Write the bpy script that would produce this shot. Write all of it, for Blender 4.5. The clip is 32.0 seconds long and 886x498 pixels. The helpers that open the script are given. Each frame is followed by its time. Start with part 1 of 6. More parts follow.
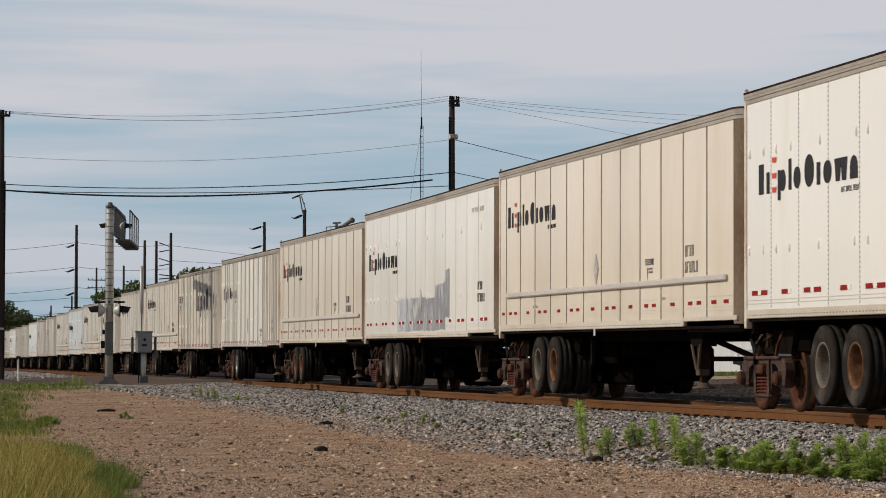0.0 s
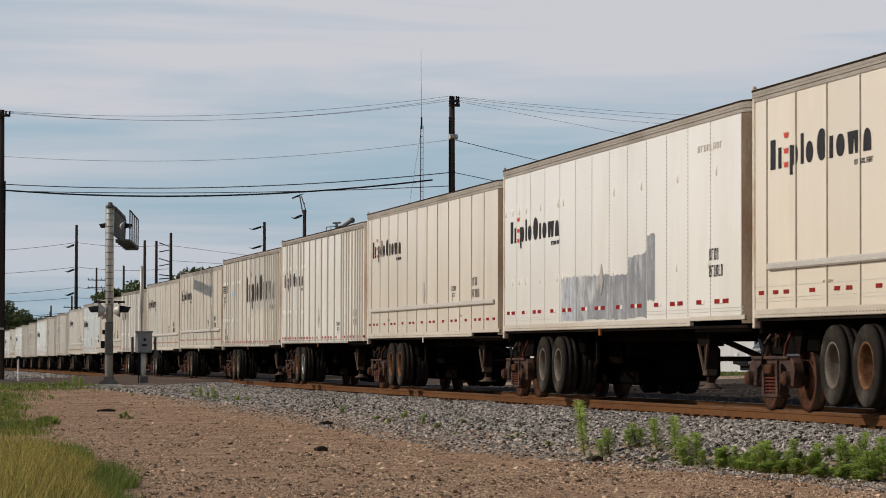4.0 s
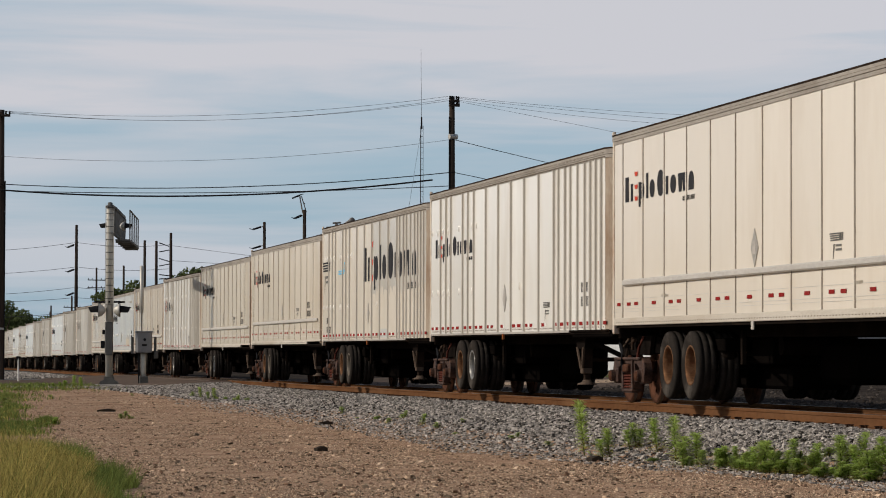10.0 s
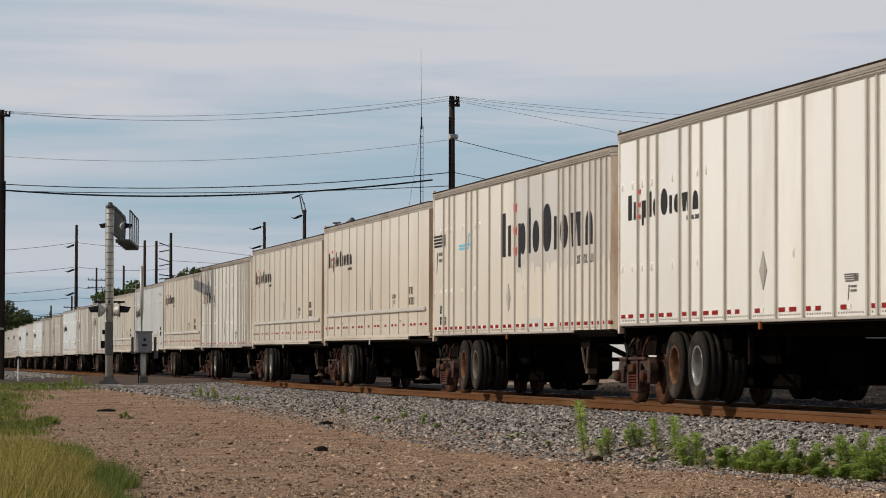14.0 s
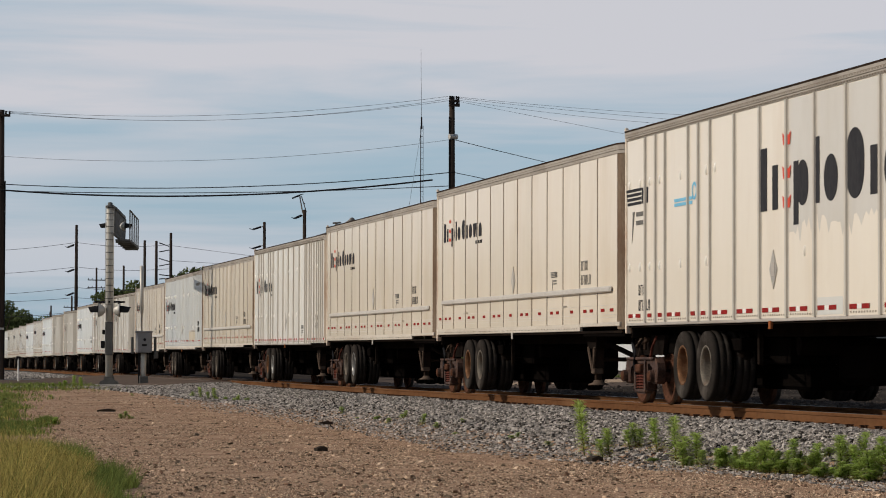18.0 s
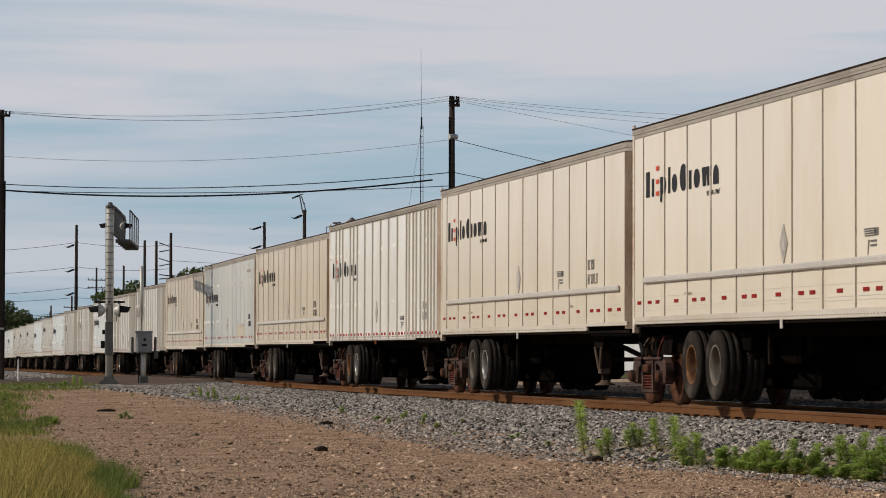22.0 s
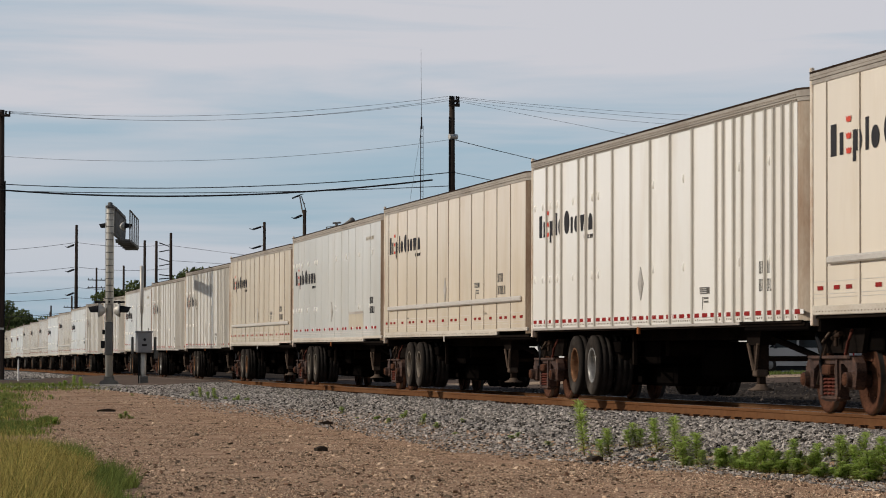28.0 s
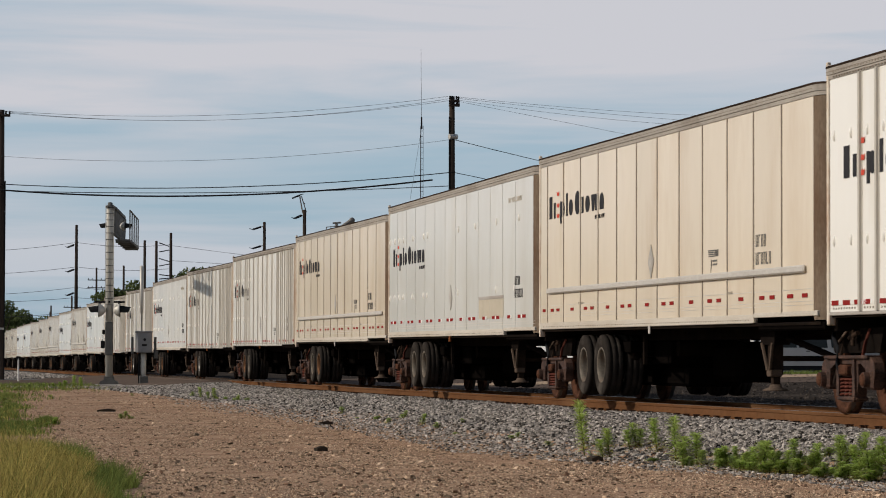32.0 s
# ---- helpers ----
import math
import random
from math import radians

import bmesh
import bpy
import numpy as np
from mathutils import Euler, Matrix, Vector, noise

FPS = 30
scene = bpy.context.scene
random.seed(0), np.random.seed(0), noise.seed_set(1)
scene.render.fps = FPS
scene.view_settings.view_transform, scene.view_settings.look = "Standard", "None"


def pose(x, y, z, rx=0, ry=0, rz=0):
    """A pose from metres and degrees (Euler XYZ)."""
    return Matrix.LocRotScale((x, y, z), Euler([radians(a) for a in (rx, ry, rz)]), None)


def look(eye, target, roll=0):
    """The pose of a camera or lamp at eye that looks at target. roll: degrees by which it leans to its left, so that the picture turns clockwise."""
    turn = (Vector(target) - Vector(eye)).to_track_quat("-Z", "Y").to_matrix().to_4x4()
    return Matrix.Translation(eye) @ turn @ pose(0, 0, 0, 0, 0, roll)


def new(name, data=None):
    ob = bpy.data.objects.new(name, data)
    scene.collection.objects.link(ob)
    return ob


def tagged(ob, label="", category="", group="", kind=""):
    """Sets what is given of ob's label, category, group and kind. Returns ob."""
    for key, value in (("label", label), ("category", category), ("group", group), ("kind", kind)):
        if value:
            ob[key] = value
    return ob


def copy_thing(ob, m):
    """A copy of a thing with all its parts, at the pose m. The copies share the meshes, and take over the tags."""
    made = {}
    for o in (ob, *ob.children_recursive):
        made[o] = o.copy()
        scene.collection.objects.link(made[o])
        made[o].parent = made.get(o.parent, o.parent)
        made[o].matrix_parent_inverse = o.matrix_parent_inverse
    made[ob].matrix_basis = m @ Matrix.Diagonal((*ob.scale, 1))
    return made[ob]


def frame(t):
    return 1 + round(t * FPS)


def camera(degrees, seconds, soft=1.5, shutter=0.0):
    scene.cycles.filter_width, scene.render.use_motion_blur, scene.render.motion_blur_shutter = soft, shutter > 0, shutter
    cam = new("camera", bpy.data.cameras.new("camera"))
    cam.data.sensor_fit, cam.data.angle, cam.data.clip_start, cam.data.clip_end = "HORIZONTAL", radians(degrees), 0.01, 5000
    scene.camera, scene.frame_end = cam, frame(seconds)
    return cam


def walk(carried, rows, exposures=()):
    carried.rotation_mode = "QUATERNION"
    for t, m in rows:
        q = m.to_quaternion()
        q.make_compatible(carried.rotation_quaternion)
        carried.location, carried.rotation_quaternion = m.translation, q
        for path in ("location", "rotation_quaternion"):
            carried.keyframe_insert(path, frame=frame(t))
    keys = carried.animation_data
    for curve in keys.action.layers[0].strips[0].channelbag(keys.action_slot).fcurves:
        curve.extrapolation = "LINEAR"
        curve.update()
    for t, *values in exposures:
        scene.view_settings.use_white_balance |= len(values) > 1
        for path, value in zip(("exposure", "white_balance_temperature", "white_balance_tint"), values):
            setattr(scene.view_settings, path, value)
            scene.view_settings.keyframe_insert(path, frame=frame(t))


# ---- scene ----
cam = camera(17.09, 32.0, 1.0, 0.25)
EYE = Vector((0.0, 0.0, 1.2))
YAW, RISE = radians(10.3286), radians(2.2298)
AIM = EYE + 100 * Vector((math.sin(YAW) * math.cos(RISE), math.cos(YAW) * math.cos(RISE), math.sin(RISE)))
walk(cam, [(0.0, look(EYE, AIM, 0.11)), (32.0, look(EYE, AIM, 0.11))], [(0.0, 0.0), (32.0, 0.0)])

# ---------------------------------------------------------------- light
SUN_DIR = Vector((-0.862, 0.040, 0.500)).normalized()      # towards the sun
sun = new("sun", bpy.data.lights.new("sun", "SUN"))
sun.data.energy, sun.data.angle, sun.data.color = 2.62, radians(0.6), (1.0, 0.925, 0.82)
sun.matrix_world = look(SUN_DIR * 60, (0, 0, 0))

world = bpy.data.worlds.new("sky")
scene.world = world
world.use_nodes = True
wn, wl = world.node_tree.nodes, world.node_tree.links
wn.clear()
w_out = wn.new("ShaderNodeOutputWorld")
w_bg = wn.new("ShaderNodeBackground")
w_bg.inputs["Strength"].default_value = 0.1
w_sky = wn.new("ShaderNodeTexSky")
w_sky.sky_type, w_sky.sun_disc = "NISHITA", False
w_sky.sun_elevation = math.asin(SUN_DIR.z)
w_sky.sun_rotation = math.atan2(SUN_DIR.x, SUN_DIR.y)
w_sky.air_density, w_sky.dust_density, w_sky.ozone_density = 1.0, 1.2, 1.0
w_tc = wn.new("ShaderNodeTexCoord")
w_map = wn.new("ShaderNodeMapping")
w_map.inputs["Scale"].default_value = (2.2, 2.2, 26.0)
w_map.inputs["Rotation"].default_value = (0.0, radians(1.2), 0.0)
w_noise = wn.new("ShaderNodeTexNoise")
w_noise.inputs["Scale"].default_value = 1.6
w_noise.inputs["Detail"].default_value = 7.0
w_noise.inputs["Roughness"].default_value = 0.52
w_noise.inputs["Distortion"].default_value = 0.4
w_ramp = wn.new("ShaderNodeValToRGB")
w_ramp.color_ramp.elements[0].position, w_ramp.color_ramp.elements[0].color = 0.39, (0, 0, 0, 1)
w_ramp.color_ramp.elements[1].position, w_ramp.color_ramp.elements[1].color = 0.60, (1, 1, 1, 1)
# thin high cloud thickens with height above the horizon
w_sep = wn.new("ShaderNodeSeparateXYZ")
w_rise = wn.new("ShaderNodeMapRange")
w_rise.inputs["From Min"].default_value, w_rise.inputs["From Max"].default_value = 0.015, 0.10
w_rise.inputs["To Min"].default_value, w_rise.inputs["To Max"].default_value = -0.45, 0.30
w_add = wn.new("ShaderNodeMath")
w_add.operation, w_add.use_clamp = "ADD", True
w_blue = wn.new("ShaderNodeMixRGB")
w_blue.inputs["Fac"].default_value = 0.80
w_blue.inputs["Color2"].default_value = (3.35, 4.75, 6.0, 1)
w_mix = wn.new("ShaderNodeMixRGB")
w_mix.inputs["Color2"].default_value = (5.92, 5.95, 6.40, 1)
wl.new(w_tc.outputs["Generated"], w_map.inputs["Vector"])
wl.new(w_map.outputs["Vector"], w_noise.inputs["Vector"])
wl.new(w_noise.outputs["Fac"], w_ramp.inputs["Fac"])
wl.new(w_tc.outputs["Generated"], w_sep.inputs["Vector"])
wl.new(w_sep.outputs["Z"], w_rise.inputs["Value"])
wl.new(w_ramp.outputs["Color"], w_add.inputs[0])
wl.new(w_rise.outputs["Result"], w_add.inputs[1])
wl.new(w_add.outputs["Value"], w_mix.inputs["Fac"])
wl.new(w_sky.outputs["Color"], w_blue.inputs["Color1"])
wl.new(w_blue.outputs["Color"], w_mix.inputs["Color1"])
# the haze and cloud lie low; the sky clears to deep blue overhead
w_high = wn.new("ShaderNodeMapRange")
w_high.inputs["From Min"].default_value, w_high.inputs["From Max"].default_value = 0.14, 0.55
w_clear = wn.new("ShaderNodeMixRGB")
w_dim = wn.new("ShaderNodeMixRGB")
w_dim.blend_type = "MULTIPLY"
w_dim.inputs["Fac"].default_value = 1.0
w_dim.inputs["Color2"].default_value = (0.8, 0.8, 0.8, 1)
wl.new(w_sep.outputs["Z"], w_high.inputs["Value"])
wl.new(w_sky.outputs["Color"], w_dim.inputs["Color1"])
wl.new(w_high.outputs["Result"], w_clear.inputs["Fac"])
wl.new(w_mix.outputs["Color"], w_clear.inputs["Color1"])
wl.new(w_dim.outputs["Color"], w_clear.inputs["Color2"])
wl.new(w_clear.outputs["Color"], w_bg.inputs["Color"])
wl.new(w_bg.outputs["Background"], w_out.inputs["Surface"])


# ---------------------------------------------------------------- materials
def material(name, base, other=None, rough=0.6, metal=0.0, scale=4.0, fine=60.0, stretch=(1, 1, 1),
             bump=0.15, bump_dist=0.004, spread=0.5, piece=0.0, stain=None, stain_amount=0.0, stain_scale=1.2, island=0.0, spec=0.0, thin=0.0):
    """Two-scale procedural paint, metal, stone or soil."""
    m = bpy.data.materials.new(name)
    m.use_nodes = True
    n, l = m.node_tree.nodes, m.node_tree.links
    bsdf = n["Principled BSDF"]
    bsdf.inputs["Metallic"].default_value = metal
    bsdf.inputs["Specular IOR Level"].default_value = spec
    tc = n.new("ShaderNodeTexCoord")
    mp = n.new("ShaderNodeMapping")
    mp.inputs["Scale"].default_value = stretch
    l.new(tc.outputs["Object"], mp.inputs["Vector"])
    big = n.new("ShaderNodeTexNoise")
    big.inputs["Scale"].default_value, big.inputs["Detail"].default_value = scale, 5.0
    l.new(mp.outputs["Vector"], big.inputs["Vector"])
    small = n.new("ShaderNodeTexNoise")
    small.inputs["Scale"].default_value, small.inputs["Detail"].default_value = fine, 3.0
    l.new(mp.outputs["Vector"], small.inputs["Vector"])
    half = n.new("ShaderNodeMath")
    half.operation = "MULTIPLY_ADD"
    half.inputs[1].default_value, half.inputs[2].default_value = 0.45, 0.0
    l.new(small.outputs["Fac"], half.inputs[0])
    both = n.new("ShaderNodeMath")
    both.operation = "MULTIPLY_ADD"
    both.inputs[1].default_value = 0.55
    l.new(big.outputs["Fac"], both.inputs[0])
    l.new(half.outputs["Value"], both.inputs[2])
    ramp = n.new("ShaderNodeValToRGB")
    ramp.color_ramp.elements[0].position = 0.5 - spread * 0.35
    ramp.color_ramp.elements[1].position = 0.5 + spread * 0.35
    other = other or tuple(c * 0.8 for c in base)
    ramp.color_ramp.elements[0].color = (*other, 1)
    ramp.color_ramp.elements[1].color = (*base, 1)
    l.new(both.outputs["Value"], ramp.inputs["Fac"])
    colour = ramp.outputs["Color"]
    if stain:
        st = n.new("ShaderNodeTexNoise")
        st.inputs["Scale"].default_value, st.inputs["Detail"].default_value = stain_scale, 6.0
        st.inputs["Roughness"].default_value = 0.65
        l.new(mp.outputs["Vector"], st.inputs["Vector"])
        sr = n.new("ShaderNodeMapRange")
        sr.inputs["From Min"].default_value, sr.inputs["From Max"].default_value = 0.5, 0.72
        sr.inputs["To Max"].default_value = stain_amount
        l.new(st.outputs["Fac"], sr.inputs["Value"])
        mx = n.new("ShaderNodeMixRGB")
        mx.inputs["Color2"].default_value = (*stain, 1)
        l.new(sr.outputs["Result"], mx.inputs["Fac"])
        l.new(colour, mx.inputs["Color1"])
        colour = mx.outputs["Color"]
    if piece or island:
        if island:
            src = n.new("ShaderNodeNewGeometry").outputs["Random Per Island"]
        else:
            src = n.new("ShaderNodeObjectInfo").outputs["Random"]
        rg = n.new("ShaderNodeMapRange")
        k = piece or island
        rg.inputs["To Min"].default_value, rg.inputs["To Max"].default_value = 1.0 - k, 1.0 + k
        l.new(src, rg.inputs["Value"])
        hs = n.new("ShaderNodeHueSaturation")
        l.new(rg.outputs["Result"], hs.inputs["Value"])
        l.new(colour, hs.inputs["Color"])
        colour = hs.outputs["Color"]
    l.new(colour, bsdf.inputs["Base Color"])
    rr = n.new("ShaderNodeMapRange")
    rr.inputs["To Min"].default_value, rr.inputs["To Max"].default_value = max(rough - 0.12, 0.05), min(rough + 0.12, 1.0)
    l.new(big.outputs["Fac"], rr.inputs["Value"])
    l.new(rr.outputs["Result"], bsdf.inputs["Roughness"])
    if bump:
        bp = n.new("ShaderNodeBump")
        bp.inputs["Strength"].default_value, bp.inputs["Distance"].default_value = bump, bump_dist
        l.new(both.outputs["Value"], bp.inputs["Height"])
        l.new(bp.outputs["Normal"], bsdf.inputs["Normal"])
    if thin:
        tl = n.new("ShaderNodeBsdfTranslucent")
        l.new(colour, tl.inputs["Color"])
        ms = n.new("ShaderNodeMixShader")
        ms.inputs["Fac"].default_value = thin
        l.new(bsdf.outputs["BSDF"], ms.inputs[1])
        l.new(tl.outputs["BSDF"], ms.inputs[2])
        l.new(ms.outputs["Shader"], n["Material Output"].inputs["Surface"])
    return m


CREAM = material("cream_paint", (0.79, 0.70, 0.568), (0.715, 0.62, 0.49), 0.21, scale=0.5, fine=4, stretch=(1, 1, 0.3), bump=0.03, spread=1.5, piece=0.045, stain=(0.60, 0.465, 0.31), stain_amount=0.6, stain_scale=0.45, spec=0.24)
CREAMPALE = material("pale_cream_paint", (0.79, 0.71, 0.595), (0.73, 0.645, 0.53), 0.21, scale=0.5, fine=4, stretch=(1, 1, 0.3), bump=0.03, spread=1.5, piece=0.04, stain=(0.62, 0.51, 0.38), stain_amount=0.6, stain_scale=0.45, spec=0.24)
CREAMTAN = material("tanned_cream_paint", (0.78, 0.68, 0.535), (0.695, 0.585, 0.445), 0.21, scale=0.5, fine=4, stretch=(1, 1, 0.3), bump=0.03, spread=1.5, piece=0.05, stain=(0.55, 0.40, 0.25), stain_amount=0.65, stain_scale=0.45, spec=0.24)
WHITE = material("white_paint", (0.85, 0.82, 0.755), (0.795, 0.755, 0.68), 0.21, scale=0.5, fine=4, stretch=(1, 1, 0.3), bump=0.03, spread=1.5, piece=0.035, stain=(0.69, 0.62, 0.50), stain_amount=0.55, stain_scale=0.45, spec=0.24)
DULLWHITE = material("dull_white_paint", (0.70, 0.69, 0.64), (0.64, 0.62, 0.565), 0.21, scale=0.5, fine=4, stretch=(1, 1, 0.3), bump=0.03, spread=1.5, piece=0.03, stain=(0.56, 0.50, 0.40), stain_amount=0.6, stain_scale=0.45, spec=0.24)
IVORY = material("ivory_paint", (0.88, 0.85, 0.78), (0.825, 0.78, 0.70), 0.21, scale=0.5, fine=4, stretch=(1, 1, 0.3), bump=0.03, spread=1.5, piece=0.05, stain=(0.66, 0.56, 0.43), stain_amount=0.6, stain_scale=0.45, spec=0.24)
POSTGREY = material("post_paint", (0.54, 0.50, 0.435), (0.44, 0.40, 0.34), 0.5, scale=2, fine=20, stretch=(1, 1, 0.3), bump=0.06)
SEAM = material("seam_strip", (0.25, 0.205, 0.158), (0.165, 0.135, 0.105), 0.6, scale=3, fine=25)
RAILGREY = material("aluminium_rail", (0.50, 0.46, 0.41), (0.38, 0.34, 0.30), 0.5, 0.15, scale=2, fine=30, stretch=(1, 0.3, 1), stain=(0.25, 0.19, 0.14), stain_amount=0.5)
ROOFGREY = material("roof_rail", (0.43, 0.385, 0.33), (0.29, 0.258, 0.222), 0.5, 0.1, scale=1.5, fine=25, stretch=(1, 0.3, 1), stain=(0.20, 0.16, 0.125), stain_amount=0.6, stain_scale=1.6)
LOWRAIL = material("dusty_bottom_rail", (0.60, 0.545, 0.465), (0.47, 0.415, 0.34), 0.5, scale=2, fine=30, stretch=(1, 0.3, 1), stain=(0.36, 0.27, 0.18), stain_amount=0.5)
RUBRAIL = material("rub_rail", (0.62, 0.58, 0.52), (0.48, 0.44, 0.39), 0.45, 0.2, scale=2, fine=30, stretch=(1, 0.3, 1))
CORNER = material("corner_post_paint", (0.23, 0.175, 0.125), (0.13, 0.094, 0.066), 0.6, scale=2.5, fine=30, stretch=(1, 1, 0.4), stain=(0.11, 0.056, 0.032), stain_amount=0.7)
CORNERPALE = material("stained_corner_paint", (0.46, 0.385, 0.30), (0.33, 0.265, 0.20), 0.55, scale=2.5, fine=30, stretch=(1, 1, 0.4), stain=(0.22, 0.12, 0.065), stain_amount=0.7)
RUSTPOST = material("rusty_rear_frame", (0.74, 0.67, 0.57), (0.60, 0.50, 0.38), 0.6, scale=3, fine=30, stretch=(1, 1, 0.6), stain=(0.33, 0.14, 0.055), stain_amount=1.0, stain_scale=1.6)
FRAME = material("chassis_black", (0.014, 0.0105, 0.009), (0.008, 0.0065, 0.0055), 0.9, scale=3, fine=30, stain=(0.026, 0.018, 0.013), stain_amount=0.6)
# near-black: the shade under the trailers is put into this colour
UNDER = material("underside_shade_steel", (0.0065, 0.0052, 0.0046), (0.004, 0.0033, 0.003), 0.95, scale=3, fine=30)
GEAR = material("landing_gear_steel", (0.046, 0.031, 0.023), (0.020, 0.014, 0.011), 0.75, 0.1, scale=4, fine=40, stain=(0.10, 0.055, 0.034), stain_amount=0.5)
SHOE = material("worn_steel_shoe", (0.15, 0.11, 0.083), (0.07, 0.048, 0.035), 0.65, 0.1, scale=6, fine=50)
RUST = material("rusty_cast_steel", (0.088, 0.046, 0.032), (0.022, 0.013, 0.010), 0.75, 0.1, scale=5, fine=45, bump=0.4, spread=0.35, stain=(0.18, 0.095, 0.062), stain_amount=0.7, stain_scale=6, spec=0.25)
RUSTRED = material("red_rust_steel", (0.125, 0.056, 0.034), (0.035, 0.018, 0.012), 0.6, 0.1, scale=6, fine=50, bump=0.3, spread=0.4)
SPRING = material("oxide_red_spring", (0.17, 0.055, 0.04), (0.08, 0.028, 0.02), 0.7, 0.2, scale=8, fine=60)
TREAD = material("polished_wheel_tread", (0.35, 0.32, 0.29), (0.22, 0.20, 0.18), 0.35, 0.9, scale=8, fine=50)
TYRE = material("tyre_rubber", (0.038, 0.032, 0.0275), (0.020, 0.017, 0.0148), 0.85, scale=5, fine=50, bump=0.25, stain=(0.105, 0.090, 0.076), stain_amount=0.7, stain_scale=2.2)
RIMSTEEL = material("dusty_rim", (0.20, 0.172, 0.138), (0.095, 0.080, 0.064), 0.55, 0.2, scale=6, fine=40, stain=(0.14, 0.085, 0.05), stain_amount=0.6, stain_scale=4)
RIMRUST = material("rusty_orange_rim", (0.185, 0.090, 0.044), (0.085, 0.042, 0.023), 0.5, 0.25, scale=6, fine=40, stain=(0.22, 0.145, 0.085), stain_amount=0.6, stain_scale=7)
RIMBRIGHT = material("bright_rim", (0.31, 0.295, 0.27), (0.16, 0.15, 0.138), 0.4, 0.4, scale=6, fine=40)
INK = material("emblem_black", (0.030, 0.030, 0.034), (0.055, 0.054, 0.056), 0.5, scale=6, fine=40, stretch=(1, 1, 0.3))
INKFADE = material("faded_stencil", (0.105, 0.10, 0.095), (0.20, 0.19, 0.17), 0.6, scale=9, fine=60)
FAINT = material("faint_lettering", (0.44, 0.39, 0.32), (0.52, 0.46, 0.38), 0.6, scale=9, fine=60)
REDMARK = material("emblem_red", (0.62, 0.075, 0.05), (0.52, 0.10, 0.07), 0.5, scale=6, fine=40)
REDTAPE = material("red_reflective_tape", (0.32, 0.024, 0.024), (0.19, 0.025, 0.022), 0.4, scale=10, fine=60, stain=(0.20, 0.08, 0.065), stain_amount=0.5, stain_scale=6)
WHITETAPE = material("white_reflective_tape", (0.82, 0.80, 0.76), (0.68, 0.64, 0.58), 0.4, scale=10, fine=60)
BLUE = material("emblem_blue", (0.16, 0.42, 0.60), (0.22, 0.48, 0.62), 0.5, scale=6, fine=40)
DIAMOND = material("placard_holder_metal", (0.50, 0.47, 0.42), (0.36, 0.33, 0.29), 0.5, 0.4, scale=8, fine=50)
PATCH = material("bare_repair_sheet", (0.36, 0.365, 0.375), (0.24, 0.245, 0.255), 0.45, 0.25, scale=5, fine=25, stretch=(1, 1, 0.5), spread=0.35, stain=(0.72, 0.71, 0.68), stain_amount=1.0, stain_scale=2.6)
PATCHPALE = material("scraped_repair_sheet", (0.60, 0.61, 0.63), (0.32, 0.33, 0.345), 0.45, 0.25, scale=7, fine=30, stretch=(1, 1, 0.35), spread=0.3)
TANPATCH = material("tan_repair_sheet", (0.52, 0.46, 0.36), (0.44, 0.385, 0.30), 0.5, scale=3, fine=20)
AMBER = material("amber_marker_lens", (0.30, 0.10, 0.035), (0.22, 0.075, 0.03), 0.3, scale=10, fine=50)
AGED = material("aged_ivory_paint", (0.82, 0.745, 0.63), (0.75, 0.665, 0.54), 0.21, scale=0.5, fine=4, stretch=(1, 1, 0.3), bump=0.03, spread=1.5, stain=(0.66, 0.54, 0.40), stain_amount=0.6, stain_scale=0.45, spec=0.24)
FILM = material("greyed_repaint", (0.65, 0.61, 0.54), (0.575, 0.53, 0.46), 0.21, scale=0.7, fine=4, stretch=(1, 1, 0.3), bump=0.03, spread=1.5, stain=(0.48, 0.42, 0.33), stain_amount=0.5, stain_scale=0.6, spec=0.24)
RIVET = material("rivet_heads", (0.50, 0.48, 0.44), (0.40, 0.38, 0.34), 0.5, 0.3, scale=8, fine=50)
RAILSTEEL = material("rusted_rail_web", (0.165, 0.077, 0.035), (0.100, 0.045, 0.021), 0.75, 0.1, scale=1.5, fine=22, stretch=(1, 0.3, 1), bump=0.2, stain=(0.21, 0.115, 0.06), stain_amount=0.5)
POSTRED = material("reddish_post_wood", (0.17, 0.085, 0.055), (0.09, 0.045, 0.03), 0.9, scale=3, fine=30, stretch=(1, 1, 0.15), bump=0.4)
RAILHEAD = material("worn_rail_head", (0.30, 0.27, 0.245), (0.20, 0.17, 0.15), 0.38, 0.8, scale=2, fine=30, stretch=(1, 0.15, 1))
TIEWOOD = material("creosoted_sleeper", (0.060, 0.048, 0.038), (0.032, 0.026, 0.021), 0.9, scale=5, fine=60, stretch=(0.4, 1, 1), bump=0.4, piece=0.15)
SPIKE = material("rusty_spike", (0.06, 0.034, 0.024), (0.03, 0.018, 0.014), 0.8, 0.2, scale=10, fine=60)
BALLAST = material("ballast_bed", (0.10, 0.096, 0.092), (0.035, 0.033, 0.031), 0.95, scale=14, fine=60, bump=0.8, bump_dist=0.03)
STONE = material("ballast_stone", (0.45, 0.40, 0.35), (0.125, 0.112, 0.10), 0.9, scale=10, fine=60, bump=0.3, island=0.95)
# cinders of the far lot, and bed stones with shade in their colour
DARKSTONE = material("cinder_and_shaded_stone", (0.105, 0.085, 0.070), (0.05, 0.041, 0.035), 0.95, scale=10, fine=60, island=0.6)
GRAVEL = material("grey_gravel", (0.21, 0.20, 0.19), (0.095, 0.09, 0.085), 0.95, scale=5, fine=20, bump=0.9, bump_dist=0.06, spread=0.35)
